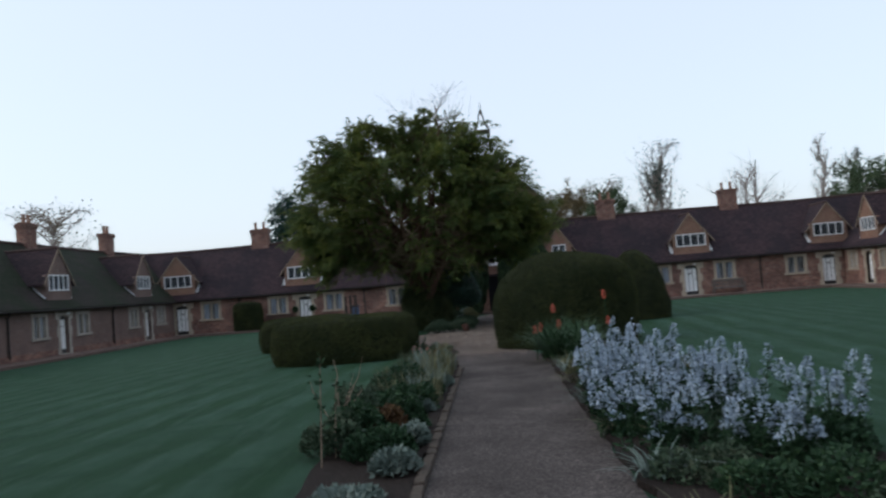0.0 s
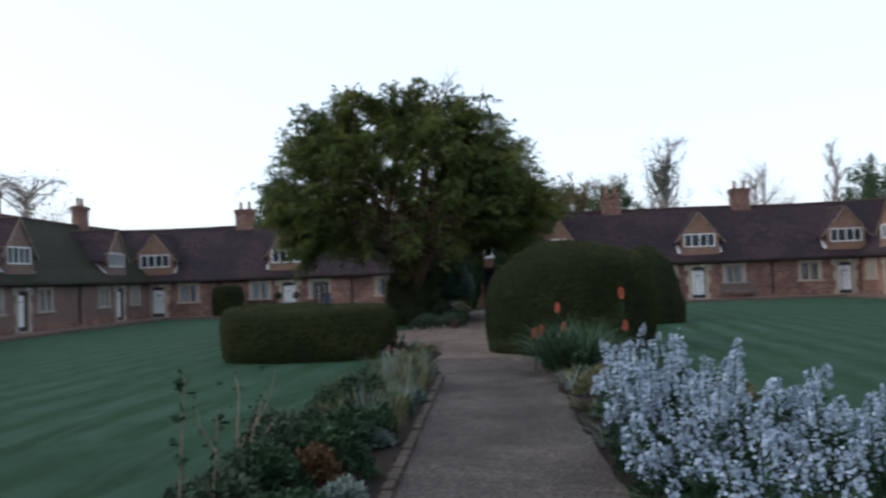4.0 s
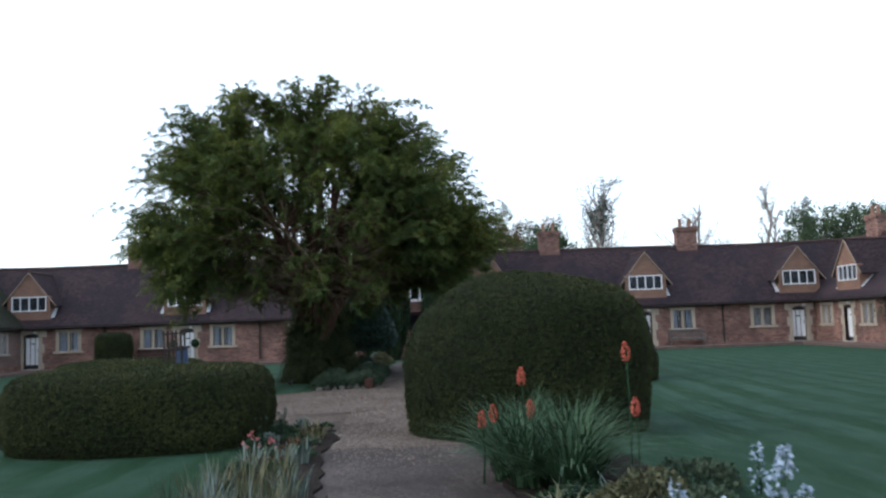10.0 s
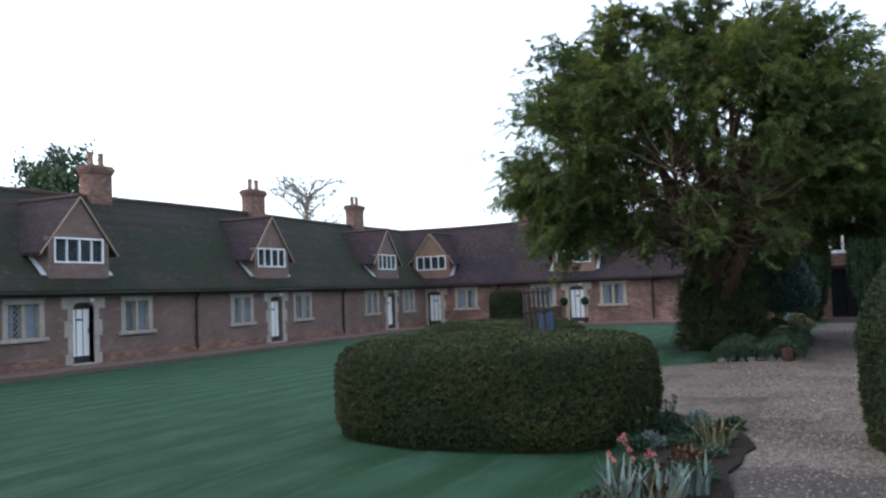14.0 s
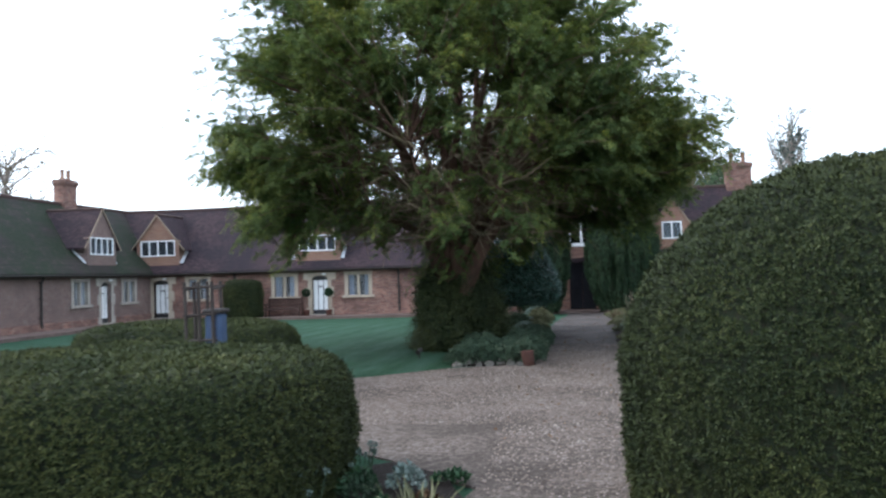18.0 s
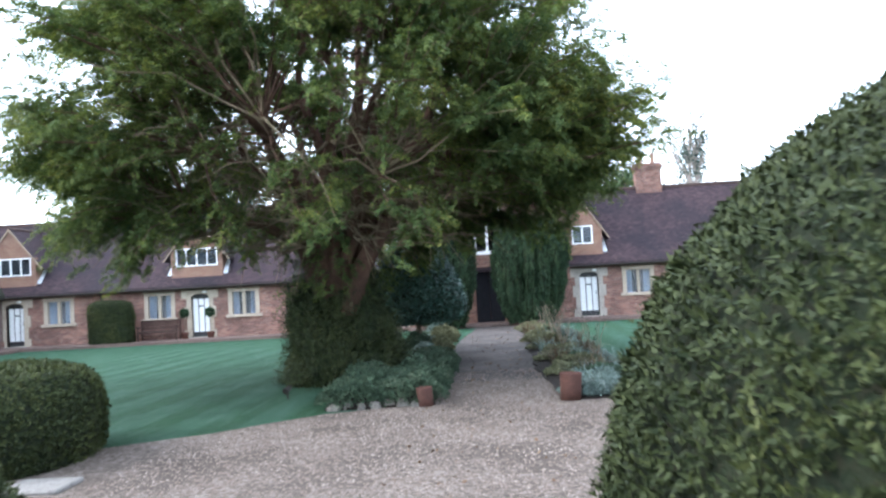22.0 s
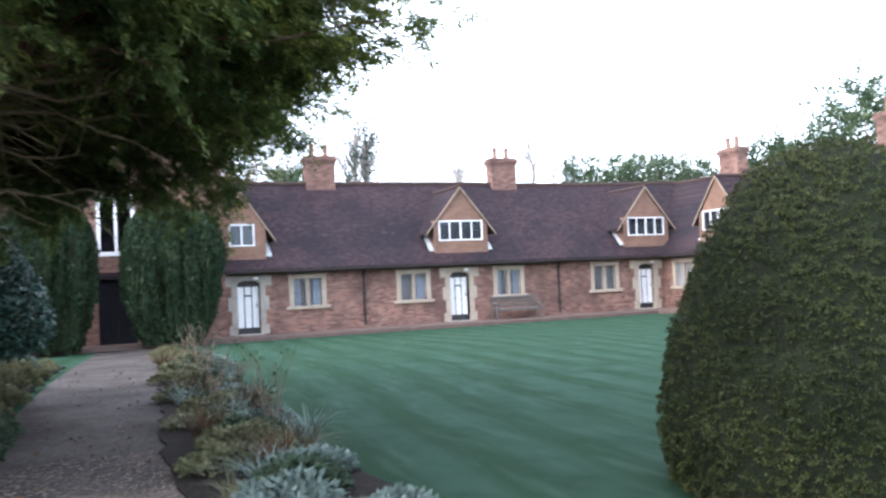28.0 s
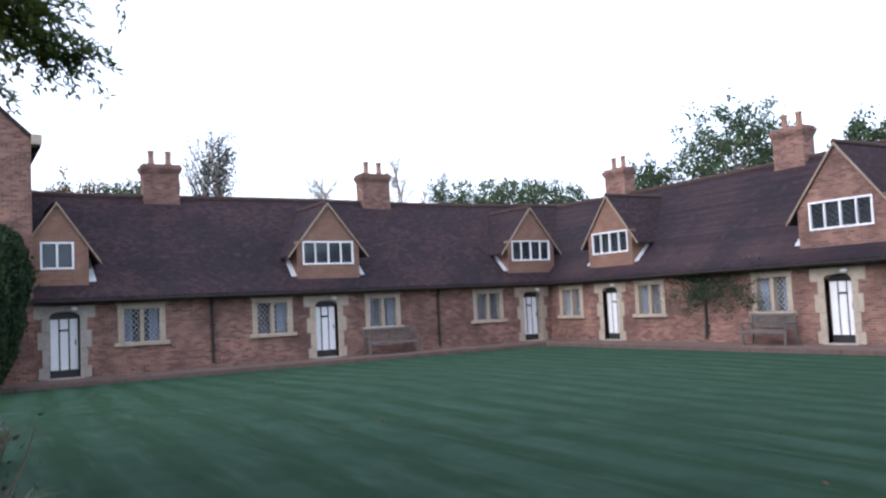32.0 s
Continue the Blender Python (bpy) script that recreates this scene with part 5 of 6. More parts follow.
def flower_bush(x, y, stems_n, height, seed, spread):
    """Leafy stems topped with spikes of small white flowers."""
    rg = np.random.default_rng(seed)
    t = thing("white_flower_clump", "tall clump of white flower spikes on leafy green stems", "flowers", "white flowers", "", pose(x, y, lawn_height(x, y)))
    st = Shape()
    lv_p, lv_d, fl_p, fl_d = [], [], [], []
    for i in range(stems_n):
        a, r = rg.uniform(0, 2 * np.pi), math.sqrt(rg.random()) * spread
        foot = np.array([r * math.cos(a), r * math.sin(a), 0.0])
        h = height * rg.uniform(0.45, 1.0) * (1.22 if rg.random() < 0.14 else 1.0)
        lean = np.array([math.cos(a), math.sin(a), 0]) * rg.uniform(0.05, 0.35) * h * 0.6 + rg.normal(0, 0.04, 3)
        top = foot + lean + np.array([0, 0, h])
        mid = (foot + top) / 2 + np.array([0, 0, 0.04 * h]) - lean * 0.12
        st.tube([tuple(foot), tuple(mid), tuple(top)], [0.007, 0.006, 0.003], 4, False)
        for j in range(26):
            q = rg.uniform(0.05, 0.8)
            p = (foot + (mid - foot) * q * 2) if q < 0.5 else (mid + (top - mid) * (q - 0.5) * 2)
            lv_p.append(p)
            lv_d.append(np.array([rg.normal(), rg.normal(), 0.5]))
        nf = int(rg.uniform(60, 120))
        reach = rg.uniform(0.2, 0.42)
        for j in range(nf):
            q = 1 - reach * rg.random()
            p = mid + (top - mid) * (q - 0.5) * 2
            o = rg.normal(0, 1, 3)
            o[2] = abs(o[2]) * 0.3
            o /= np.linalg.norm(o)
            fl_p.append(p + o * (0.01 + 0.062 * (1 - q) / reach * rg.random() ** 0.5))
            fl_d.append(o)
    tagged(part("stem_growth", st, GREEN, t), kind="stuff")
    tagged(leaves("leaves", lv_p, lv_d, 0.085, 0.014, GREEN, rg, t, 0.3), kind="stuff")
    tagged(leaves("petals", fl_p, fl_d, 0.026, 0.0125, PETAL, rg, t, 0.5), kind="stuff")
    return t


def torch_lily(x, y, h, seed):
    rg = np.random.default_rng(seed)
    t = thing("torch_lily", "orange-red torch lily spike on a tall stem", "flower", "torch lilies", "", pose(x, y, lawn_height(x, y)))
    part("stem", Shape().tube([(0, 0, 0), (0.02, 0.01, h * 0.5), (0.0, 0.0, h)], [0.012, 0.01, 0.008], 6), GREEN, t)
    k = 150
    q = rg.random(k)
    a = rg.uniform(0, 2 * np.pi, k)
    r = 0.026 * np.sin(np.pi * np.clip(q * 0.85 + 0.12, 0, 1))
    p = np.stack([r * np.cos(a), r * np.sin(a), h - 0.14 + 0.17 * q], 1)
    d = np.stack([np.cos(a), np.sin(a), np.full(k, -0.9)], 1)
    leaves("flower_head", p, d, 0.028, 0.008, ORANGE, rg, t, 0.15)
    return t


# south-east border: white flowers, straps and torch lilies
for i, (x, y, n, h, sp) in enumerate(((1.65, 12.2, 22, 0.7, 0.32), (2.3, 11.6, 22, 0.72, 0.36), (2.9, 12.0, 14, 0.8, 0.34), (1.6, 13.2, 34, 0.8, 0.34), (2.35, 12.9, 34, 0.86, 0.38), (1.6, 14.2, 36, 0.88, 0.32), (2.3, 14.1, 24, 0.76, 0.34), (1.65, 15.1, 34, 0.92, 0.3), (2.2, 15.2, 16, 0.82, 0.3), (1.85, 16.0, 14, 0.8, 0.28), (2.3, 16.1, 7, 0.8, 0.25), (1.8, 16.9, 7, 1.28, 0.14), (2.5, 18.2, 3, 0.9, 0.12))):
    flower_bush(x, y, n, h, 40 + i, sp)
for i in range(26):
    y = 9.6 + i * 0.44
    low_cushion("border_plant", 1.8 + 0.34 * ((i * 7) % 4), y, 0.4, 0.4, 0.2 + 0.1 * (i % 3), 1700, 0.05, (GREEN, GREYGREEN, STRAW if y > 16 else GREEN)[i % 3], "low dark-green leafy border plant", "plant", "border plants", 500 + i)
for i, (x, y) in enumerate(((1.5, 9.8), (1.45, 11.4), (1.5, 13.2), (1.45, 15.2), (1.48, 17.2), (1.45, 18.8), (1.5, 19.6), (2.0, 20.0))):
    strap_tuft("strap_leaves", x, y, 46, 0.42, 0.012, SILVER if i % 2 else STRAW, "clump of narrow grey-green strap leaves", "plant", "strap-leaved plants", 60 + i, 0.9)
for i, (x, y) in enumerate(((1.45, 20.9), (1.85, 21.4), (1.95, 21.0), (1.75, 20.5), (2.0, 21.9), (1.4, 21.8), (1.6, 22.3), (1.35, 21.4))):
    strap_tuft("torch_lily_leaves", x, y, 230, 0.98, 0.0095, LILYLEAF, "dense clump of arching green torch lily leaves", "plant", "torch lily clumps", 80 + i, 0.75)
for i, (x, y, h) in enumerate(((1.45, 21.2, 1.08), (1.2, 21.5, 0.72), (1.08, 21.4, 0.68), (2.45, 21.2, 1.28), (2.46, 21.0, 0.78), (1.55, 21.4, 0.76))):
    torch_lily(x, y, h, 100 + i)
# south-west border: soil and silver clumps, green bushes, then pale grasses
for i, (x, y, rx, h) in enumerate(((-0.62, 12.2, 0.2, 0.22), (-0.85, 11.2, 0.26, 0.16), (-1.05, 10.4, 0.22, 0.2), (-0.6, 13.4, 0.17, 0.2), (-0.7, 15.6, 0.16, 0.18), (-0.6, 18.2, 0.17, 0.2))):
    low_cushion("silver_plant", x, y, rx, rx, h, 1300, 0.06, SILVER, "small blue-silver foliage clump on dark soil", "plant", "silver plants", 120 + i)
for i in range(15):
    y = 12.9 + i * 0.36
    low_cushion("border_plant", -0.85 - 0.16 * ((i * 3) % 4), y, 0.34, 0.34, 0.34 + 0.1 * (i % 3), 1900, 0.055, (GREEN, GREYGREEN, GREEN, BRONZE if i < 6 else GREEN)[i % 4], "leafy green border plant", "plant", "border plants", 140 + i)
for i in range(34):
    y = 15.8 + i * 0.16
    strap_tuft("pale_grass", -0.62 - 0.17 * ((i * 3) % 5), y, 60, 0.42 + 0.09 * (i % 3), 0.008, (STRAW, STRAW, SILVER, GREYGREEN)[i % 4], "clump of faded pale grassy leaves", "plant", "pale grasses", 160 + i, 0.32)
for i, (x, y) in enumerate(((-0.95, 24.65), (-1.06, 24.8), (-1.05, 22.6), (-0.9, 22.85), (-1.3, 22.5))):
    strap_tuft("iris_leaves", x, y, 24, 0.36, 0.016, (STRAW, STRAW, SILVER, SILVER, SILVER)[i], "clump of pale iris-like leaves on dark soil", "plant", "iris clumps", 200 + i, 0.4)


def flower_sprig(x, y, bloom, n, height, material, label, seed):
    """A few thin stems, each with one small bloom on its tip."""
    rg = np.random.default_rng(seed)
    t = thing("flower_sprig", label, "flowers", "small flowers", "", pose(x, y, lawn_height(x, y)))
    for i in range(n):
        a, h = rg.uniform(0, 2 * math.pi), height * rg.uniform(0.6, 1.1)
        r = rg.uniform(0.02, 0.14)
        top = np.array([r * math.cos(a), r * math.sin(a), h])
        part("stem", Shape().tube([(top[0] * 0.3, top[1] * 0.3, 0), (top[0] * 0.7, top[1] * 0.7, h * 0.6), tuple(top)], 0.004, 4), GREYGREEN, t)
        d = rg.normal(0, 1, (26, 3))
        d /= np.linalg.norm(d, axis=1, keepdims=True)
        leaves(bloom, top + d * 0.008, d, 0.02, 0.008, material, rg, t, 0.2)


for i, (x, y) in enumerate(((-1.2, 22.95), (-1.5, 23.6), (-1.42, 23.0))):
    flower_sprig(x, y, "bloom", 4, 0.3, PINK, "small pink flowers over dark soil", 210 + i)
for i, (x, y) in enumerate(((-1.72, 24.9), (-1.55, 25.6))):
    flower_sprig(x, y, "seed_head", 9, 0.36, SILVER, "pale seed heads beside the hedge", 213 + i)
for i, (x, y, h) in enumerate(((-1.35, 12.6, 1.05), (-1.3, 13.0, 0.8))):
    t = thing("tall_stem", "thin leafy flower stem standing over the border", "flower", "tall stems", "", pose(x, y, lawn_height(x, y)))
    part("stem", Shape().tube([(0, 0, 0), (0.03, 0.02, h * 0.6), (0.06, 0, h)], [0.008, 0.006, 0.004], 5), TWIG, t)
    rg = np.random.default_rng(230 + i)
    q = rg.uniform(0.3, 1, 26)
    tagged(leaves("leaf_spray", np.stack([0.06 * q, 0.01 * q, h * q], 1) + rg.normal(0, 0.015, (26, 3)), rg.normal(0, 1, (26, 3)), 0.07, 0.02, GREEN, rg, t, 0.3), kind="stuff")
for i in range(12):
    low_cushion("border_plant", -0.72 - 0.03 * i - 0.16 * ((i * 3) % 5), 21.2 + i * 0.38, 0.15, 0.15, 0.12 + 0.05 * (i % 3), 260, 0.045, (GREYGREEN, BRONZE, GREEN)[i % 3], "small low plant on dark soil", "plant", "border plants", 700 + i)
for i in range(7):
    low_cushion("border_plant", -0.95 - 0.14 * ((i * 4) % 6), 24.2 + i * 0.28, 0.13, 0.13, 0.1 + 0.06 * (i % 3), 240, 0.045, (GREYGREEN, SILVER, GREEN, STRAW)[i % 4], "small pale plant on dark soil", "plant", "border plants", 760 + i)
# edging boards and bricks along the path and the bed's head
edge_rng = random.Random(31)
EDGE = speckled("mossy_edging_brick", (0.05, 0.04, 0.034), (0.085, 0.066, 0.055), (0.03, 0.032, 0.022), 7.0, 0.9, 0.4, 0.01)
edging = thing("path_edging", "weathered brick edging between path and border", "edging", "", "structure")
for i in range(51):
    y = 9.2 + i * 0.235
    ob = part("brick", Shape().box(-0.045, -0.1075, -0.05, 0.045, 0.1075, 0.06, 0.008), EDGE, edging)
    ob.matrix_world = pose(-0.345 - 0.0055 * (y - 9), y, lawn_height(0, y) + edge_rng.uniform(-0.02, 0.012), 0, edge_rng.uniform(-6, 6), edge_rng.uniform(-5, 5))
for i in range(4):
    ob = part("brick", Shape().box(-0.1075, -0.045, -0.05, 0.1075, 0.045, 0.05, 0.008), PAVE, edging)
    ob.matrix_world = pose(1.7 + i * 0.225, 33.38 + 0.01 * i, GZ + edge_rng.uniform(-0.015, 0.01), 0, 0, edge_rng.uniform(-6, 6))
# north-west border: grey-green ground cover with stones, then straw-coloured clumps
for i in range(16):
    y = 34.15 + (i // 2) * 0.72
    low_cushion("ground_cover", -1.75 + 0.75 * (i % 2) + (0.05 if y > 37 else 0), y, 0.52, 0.5, 0.38, 3000, 0.05, GREYGREEN, "mat of grey-green creeping foliage", "plant", "ground cover", 220 + i)
for i in range(14):
    y = 40.2 + i * 0.62
    low_cushion("border_plant", -0.95 - 0.22 * (i % 3), y, 0.34, 0.34, 0.3 + 0.3 * (i % 4 == 2), 1500, 0.065, (STRAW, SILVER, GREYGREEN)[i % 3], "faded pale border plant", "plant", "border plants", 240 + i)
# north-east border
for i in range(34):
    y = 34.0 + i * 0.58
    x = 1.35 + 0.2 * (i % 4) + (0.25 if y > 45 else 0)
    m = (STRAW, STRAW, GREYGREEN, SILVER)[(i * 5) % 4] if y > 35 else SILVER
    low_cushion("border_plant", x, y, 0.36, 0.36, 0.16 + 0.16 * ((i * 3) % 4) / 3, 1000, 0.06, m, "pale silvery and straw-coloured border plant", "plant", "border plants", 270 + i)
for i in range(6):
    low_cushion("silver_mat", 1.4 + 0.15 * i, 33.95 + 0.1 * (i % 2), 0.27, 0.34, 0.2, 1700, 0.05, SILVER, "mat of silvery lamb's-ear leaves", "plant", "silver mats", 300 + i)

for i in range(22):
    strap_tuft("strap_leaves", 1.35 + 0.22 * (i % 5), 34.9 + i * 0.55, 75, 0.36 + 0.12 * (i % 3), 0.007, (STRAW, SILVER, BRONZE)[i % 3], "clump of faded straw-coloured leaves over dark soil", "plant", "strap-leaved plants", 540 + i, 0.8)


def rose_bush(x, y, seed, h=0.9):
    rg = np.random.default_rng(seed)
    t = thing("rose_bush", "leggy bare-stemmed rose bush with a few leaves", "rose", "roses", "", pose(x, y, lawn_height(x, y)))
    st, tips = Shape(), []
    for i in range(7):
        a = rg.uniform(0, 2 * np.pi)
        e = np.array([math.cos(a) * 0.3, math.sin(a) * 0.3, h * rg.uniform(0.6, 1.1)])
        pts = branch_curve((0, 0, 0), e, 0.05, rg, 5)
        st.tube(pts, [0.01, 0.009, 0.007, 0.005, 0.003], 5, False)
        tips += [np.array(p) for p in pts[2:]]
    tagged(part("stem_growth", st, TWIG, t), kind="stuff")
    pos = np.repeat(np.array(tips), 4, 0) + rg.normal(0, 0.05, (len(tips) * 4, 3))
    leaves("leaves", pos, rg.normal(0, 1, pos.shape), 0.04, 0.012, GREEN, rg, t, 0.3)
    return t


for i, (x, y) in enumerate(((2.0, 37.8), (1.65, 39.5), (1.75, 42.5), (2.0, 44.8), (1.85, 47.5), (-1.4, 13.8))):
    rose_bush(x, y, 320 + i)

# edging stones and clay pots at the head of the borders
stone_rng = random.Random(9)
FLINT = speckled("dirty_flint", (0.09, 0.08, 0.07), (0.24, 0.225, 0.2), (0.05, 0.045, 0.04), 9.0, 0.8, 0.5, 0.02)
for i in range(7):
    x = -1.98 + i * 0.185
    r = stone_rng.uniform(0.065, 0.115)
    s = Shape()
    ring = [(math.cos(k * math.pi / 3.5) * r * stone_rng.uniform(0.75, 1.2), math.sin(k * math.pi / 3.5) * r * stone_rng.uniform(0.75, 1.2)) for k in range(7)]
    lv = [(1.0, -0.03), (1.05, 0.03), (0.8, 0.06 + stone_rng.uniform(0, 0.03)), (0.35, 0.085 + stone_rng.uniform(0, 0.04))]
    s.add([(a * sc, b * sc, z + 0.15 * a) for sc, z in lv for a, b in ring], [(7 * j + k, 7 * j + (k + 1) % 7, 7 * j + 7 + (k + 1) % 7, 7 * j + 7 + k) for j in range(3) for k in range(7)] + [tuple(range(21, 28))])
    ob = solid("edging_stone", s, FLINT, "irregular pale flint stone edging the border", "stone", "", "edging stones")
    ob.matrix_world = pose(x, 33.8 + 0.05 * math.sin(i * 2.0), GZ, 0, 0, 40 * i) @ Matrix.Diagonal((1.2, 0.8, 1, 1))


CLAY = speckled("weathered_clay", (0.062, 0.031, 0.025), (0.095, 0.046, 0.035), (0.04, 0.024, 0.02), 7.0, 0.9, 0.5, 0.01)


def clay_pot(x, y, r, h, lean):
    s = Shape().lathe([(r, 0), (r * 1.02, h * 0.5), (r * 1.06, h - 0.02), (r * 1.06, h), (r * 0.9, h), (r * 0.86, h - 0.05)], 22)
    ob = solid("clay_pot", s, CLAY, "weathered red clay chimney pot standing upright in the border", "pot", "", "clay pots", True)
    ob.matrix_world = pose(x, y, GZ + 0.0, 0, lean, 0)
    return ob


clay_pot(-0.76, 33.72, 0.1, 0.26, -4)
clay_pot(1.09, 33.62, 0.132, 0.36, 3)
lampt = thing("garden_spotlight", "small black garden spotlight on a spike in the lawn", "light", "", "", pose(-2.9, 35.2, GZ))
part("spike", Shape().tube([(0, 0, -0.02), (0, 0, 0.1)], 0.012, 6), IRON, lampt)
part("head", Shape().tube([(-0.02, -0.06, 0.12), (0.02, 0.06, 0.17)], [0.05, 0.04], 10), IRON, lampt)
SLAB = speckled("worn_grey_slab", (0.16, 0.15, 0.14), (0.22, 0.205, 0.19), (0.11, 0.1, 0.095), 3.0, 0.9, 0.3, 0.01)
solid("step_slab", Shape().box(-4.15, 29.8, GZ - 0.05, -3.6, 30.3, GZ + 0.05, 0.015), SLAB, "worn grey flat stone slab in the gravel", "slab")

# ---- pump in its rustic cage ----
POLE = speckled("old_rustic_poles", (0.0385, 0.03025, 0.0275), (0.066, 0.055, 0.0495), (0.02475, 0.022, 0.0198), 6.0, 0.85, 0.4, 0.006)
pump = thing("water_pump", "old blue-painted pump inside a rustic pole cage", "pump", "", "", pose(-3.58, 27.45, GZ))
for x in (-0.16, -0.02, 0.12):
    for y in (-0.1, 0.1):
        part("pole", Shape().tube([(x, y, 0), (x + 0.01, y, 0.8), (x - 0.01, y, 1.58)], [0.022, 0.019, 0.017], 7), POLE, pump)
for z in (0.45, 0.75, 1.0, 1.25, 1.52):
    for y in (-0.1, 0.1):
        part("rail", Shape().tube([(-0.19, y, z), (0.16, y, z + 0.015)], 0.012, 6), POLE, pump)
    for x in (-0.16, 0.12):
        part("rail", Shape().tube([(x, -0.13, z - 0.02), (x, 0.13, z)], 0.012, 6), POLE, pump)
BLUE = speckled("faded_blue_paint", (0.03, 0.05625, 0.1125), (0.045, 0.075, 0.1425), (0.0225, 0.0375, 0.075), 4.0, 0.5, 0.2, 0.004)
part("pump_body", Shape().box(0.02, -0.085, 0, 0.19, 0.085, 1.27, 0.025), BLUE, pump, "blue painted pump casing")
part("pump_cap", Shape().box(0.0, -0.1, 1.27, 0.21, 0.1, 1.31, 0.012), IRON, pump)
part("spout", Shape().tube([(0.105, -0.08, 0.9), (0.105, -0.22, 0.9), (0.105, -0.25, 0.8)], 0.025, 8), IRON, pump)

# ---- benches and pots by the doors ----
def build_bench(m, u, wood, wide=1.75, label="weathered slatted wooden garden bench against the wall"):
    t = thing("garden_bench", label, "bench", "benches", "", m @ pose(u, -0.55, -0.085))
    w = wide / 2
    for x in (-w, w - 0.06):
        part("leg", Shape().box(x, -0.28, 0, x + 0.06, -0.22, 0.6, 0.006), wood, t)
        part("leg", Shape().box(x, 0.2, 0, x + 0.06, 0.26, 0.9, 0.006), wood, t)
        part("armrest", Shape().box(x - 0.01, -0.3, 0.6, x + 0.07, 0.2, 0.635, 0.008), wood, t)
    for i in range(5):
        y = -0.27 + i * 0.095
        part("seat_slat", Shape().box(-w + 0.061, y, 0.4, w - 0.061, y + 0.075, 0.425, 0.005), wood, t)
    part("seat_rail", Shape().box(-w + 0.061, -0.27, 0.33, w - 0.061, -0.235, 0.398, 0.005), wood, t)
    part("back_rail", Shape().box(-w + 0.061, 0.205, 0.5, w - 0.061, 0.24, 0.55, 0.005), wood, t)
    part("back_rail", Shape().box(-w + 0.061, 0.205, 0.82, w - 0.061, 0.245, 0.89, 0.005), wood, t)
    n = 15
    for i in range(n):
        x = -w + 0.1 + (2 * w - 0.26) * i / (n - 1)
        part("back_slat", Shape().box(x, 0.212, 0.55, x + 0.05, 0.232, 0.82, 0.004), wood, t)
    return t


build_bench(NORTH, 15.15, OAK, 1.95)
build_bench(EAST, -48.45, OAK, 1.5)
build_bench(WEST, 30.35, DARKWOOD, 1.9, "dark wooden garden bench against the wall")
build_bench(NORTH, -13.9, DARKWOOD, 1.75, "dark wooden garden bench against the wall")
for x in (-12.82, -11.68):
    t = thing("potted_bush", "clipped ball bush in a pot beside the white door", "plant", "door pots", "", pose(x, YN - 0.4, -0.085))
    part("pot", Shape().lathe([(0.12, 0), (0.17, 0.26), (0.18, 0.28), (0.15, 0.28)], 16), TERRA, t, "", True)
    part("stem", Shape().tube([(0, 0, 0.25), (0, 0, 0.95)], 0.014, 6), TWIG, t)
    rg = np.random.default_rng(int(x * 10) + 999)
    v = rg.normal(0, 1, (1600, 3))
    v /= np.linalg.norm(v, axis=1, keepdims=True)
    leaves("ball", v * 0.2 * rg.uniform(0.55, 1, (1600, 1)) + np.array([0, 0, 1.12]), v, 0.05, 0.017, GREEN, rg, t, 0.5)
# climber on the east wall
vine = thing("wall_climber", "sparse green climber trained over the east wall", "climber", "", "", EAST)
rg = np.random.default_rng(77)
st, lp = Shape(), []
for i in range(16):
    e = (-51.0 + rg.uniform(-1.9, 2.1), -0.07, rg.uniform(0.75, 2.25))
    pts = branch_curve((-51.15 + rg.uniform(-0.3, 0.3), -0.05, 1.45 + rg.uniform(-0.3, 0.3)), e, 0.15, rg, 5)
    pts = [(a, min(-0.03, -abs(b)), c) for a, b, c in pts]
    st.tube(pts, [0.014, 0.011, 0.009, 0.006, 0.004], 5, False)
    lp += [np.array(p) for p in pts[1:]]
st.tube([(-51.25, -0.06, -0.08), (-51.15, -0.06, 0.7), (-51.1, -0.06, 1.6)], [0.03, 0.025, 0.018], 6)
tagged(part("stem_growth", st, TWIG, vine), kind="stuff")
pos = np.repeat(np.array(lp), 42, 0) + rg.normal(0, 1, (len(lp) * 42, 3)) * np.array([0.2, 0.04, 0.17])
pos[:, 1] = -np.abs(pos[:, 1]) - 0.02
leaves("leaves", pos, rg.normal(0, 1, pos.shape) + np.array([0, -0.8, -0.3]), 0.075, 0.026, GREYGREEN, rg, vine, 0.3)


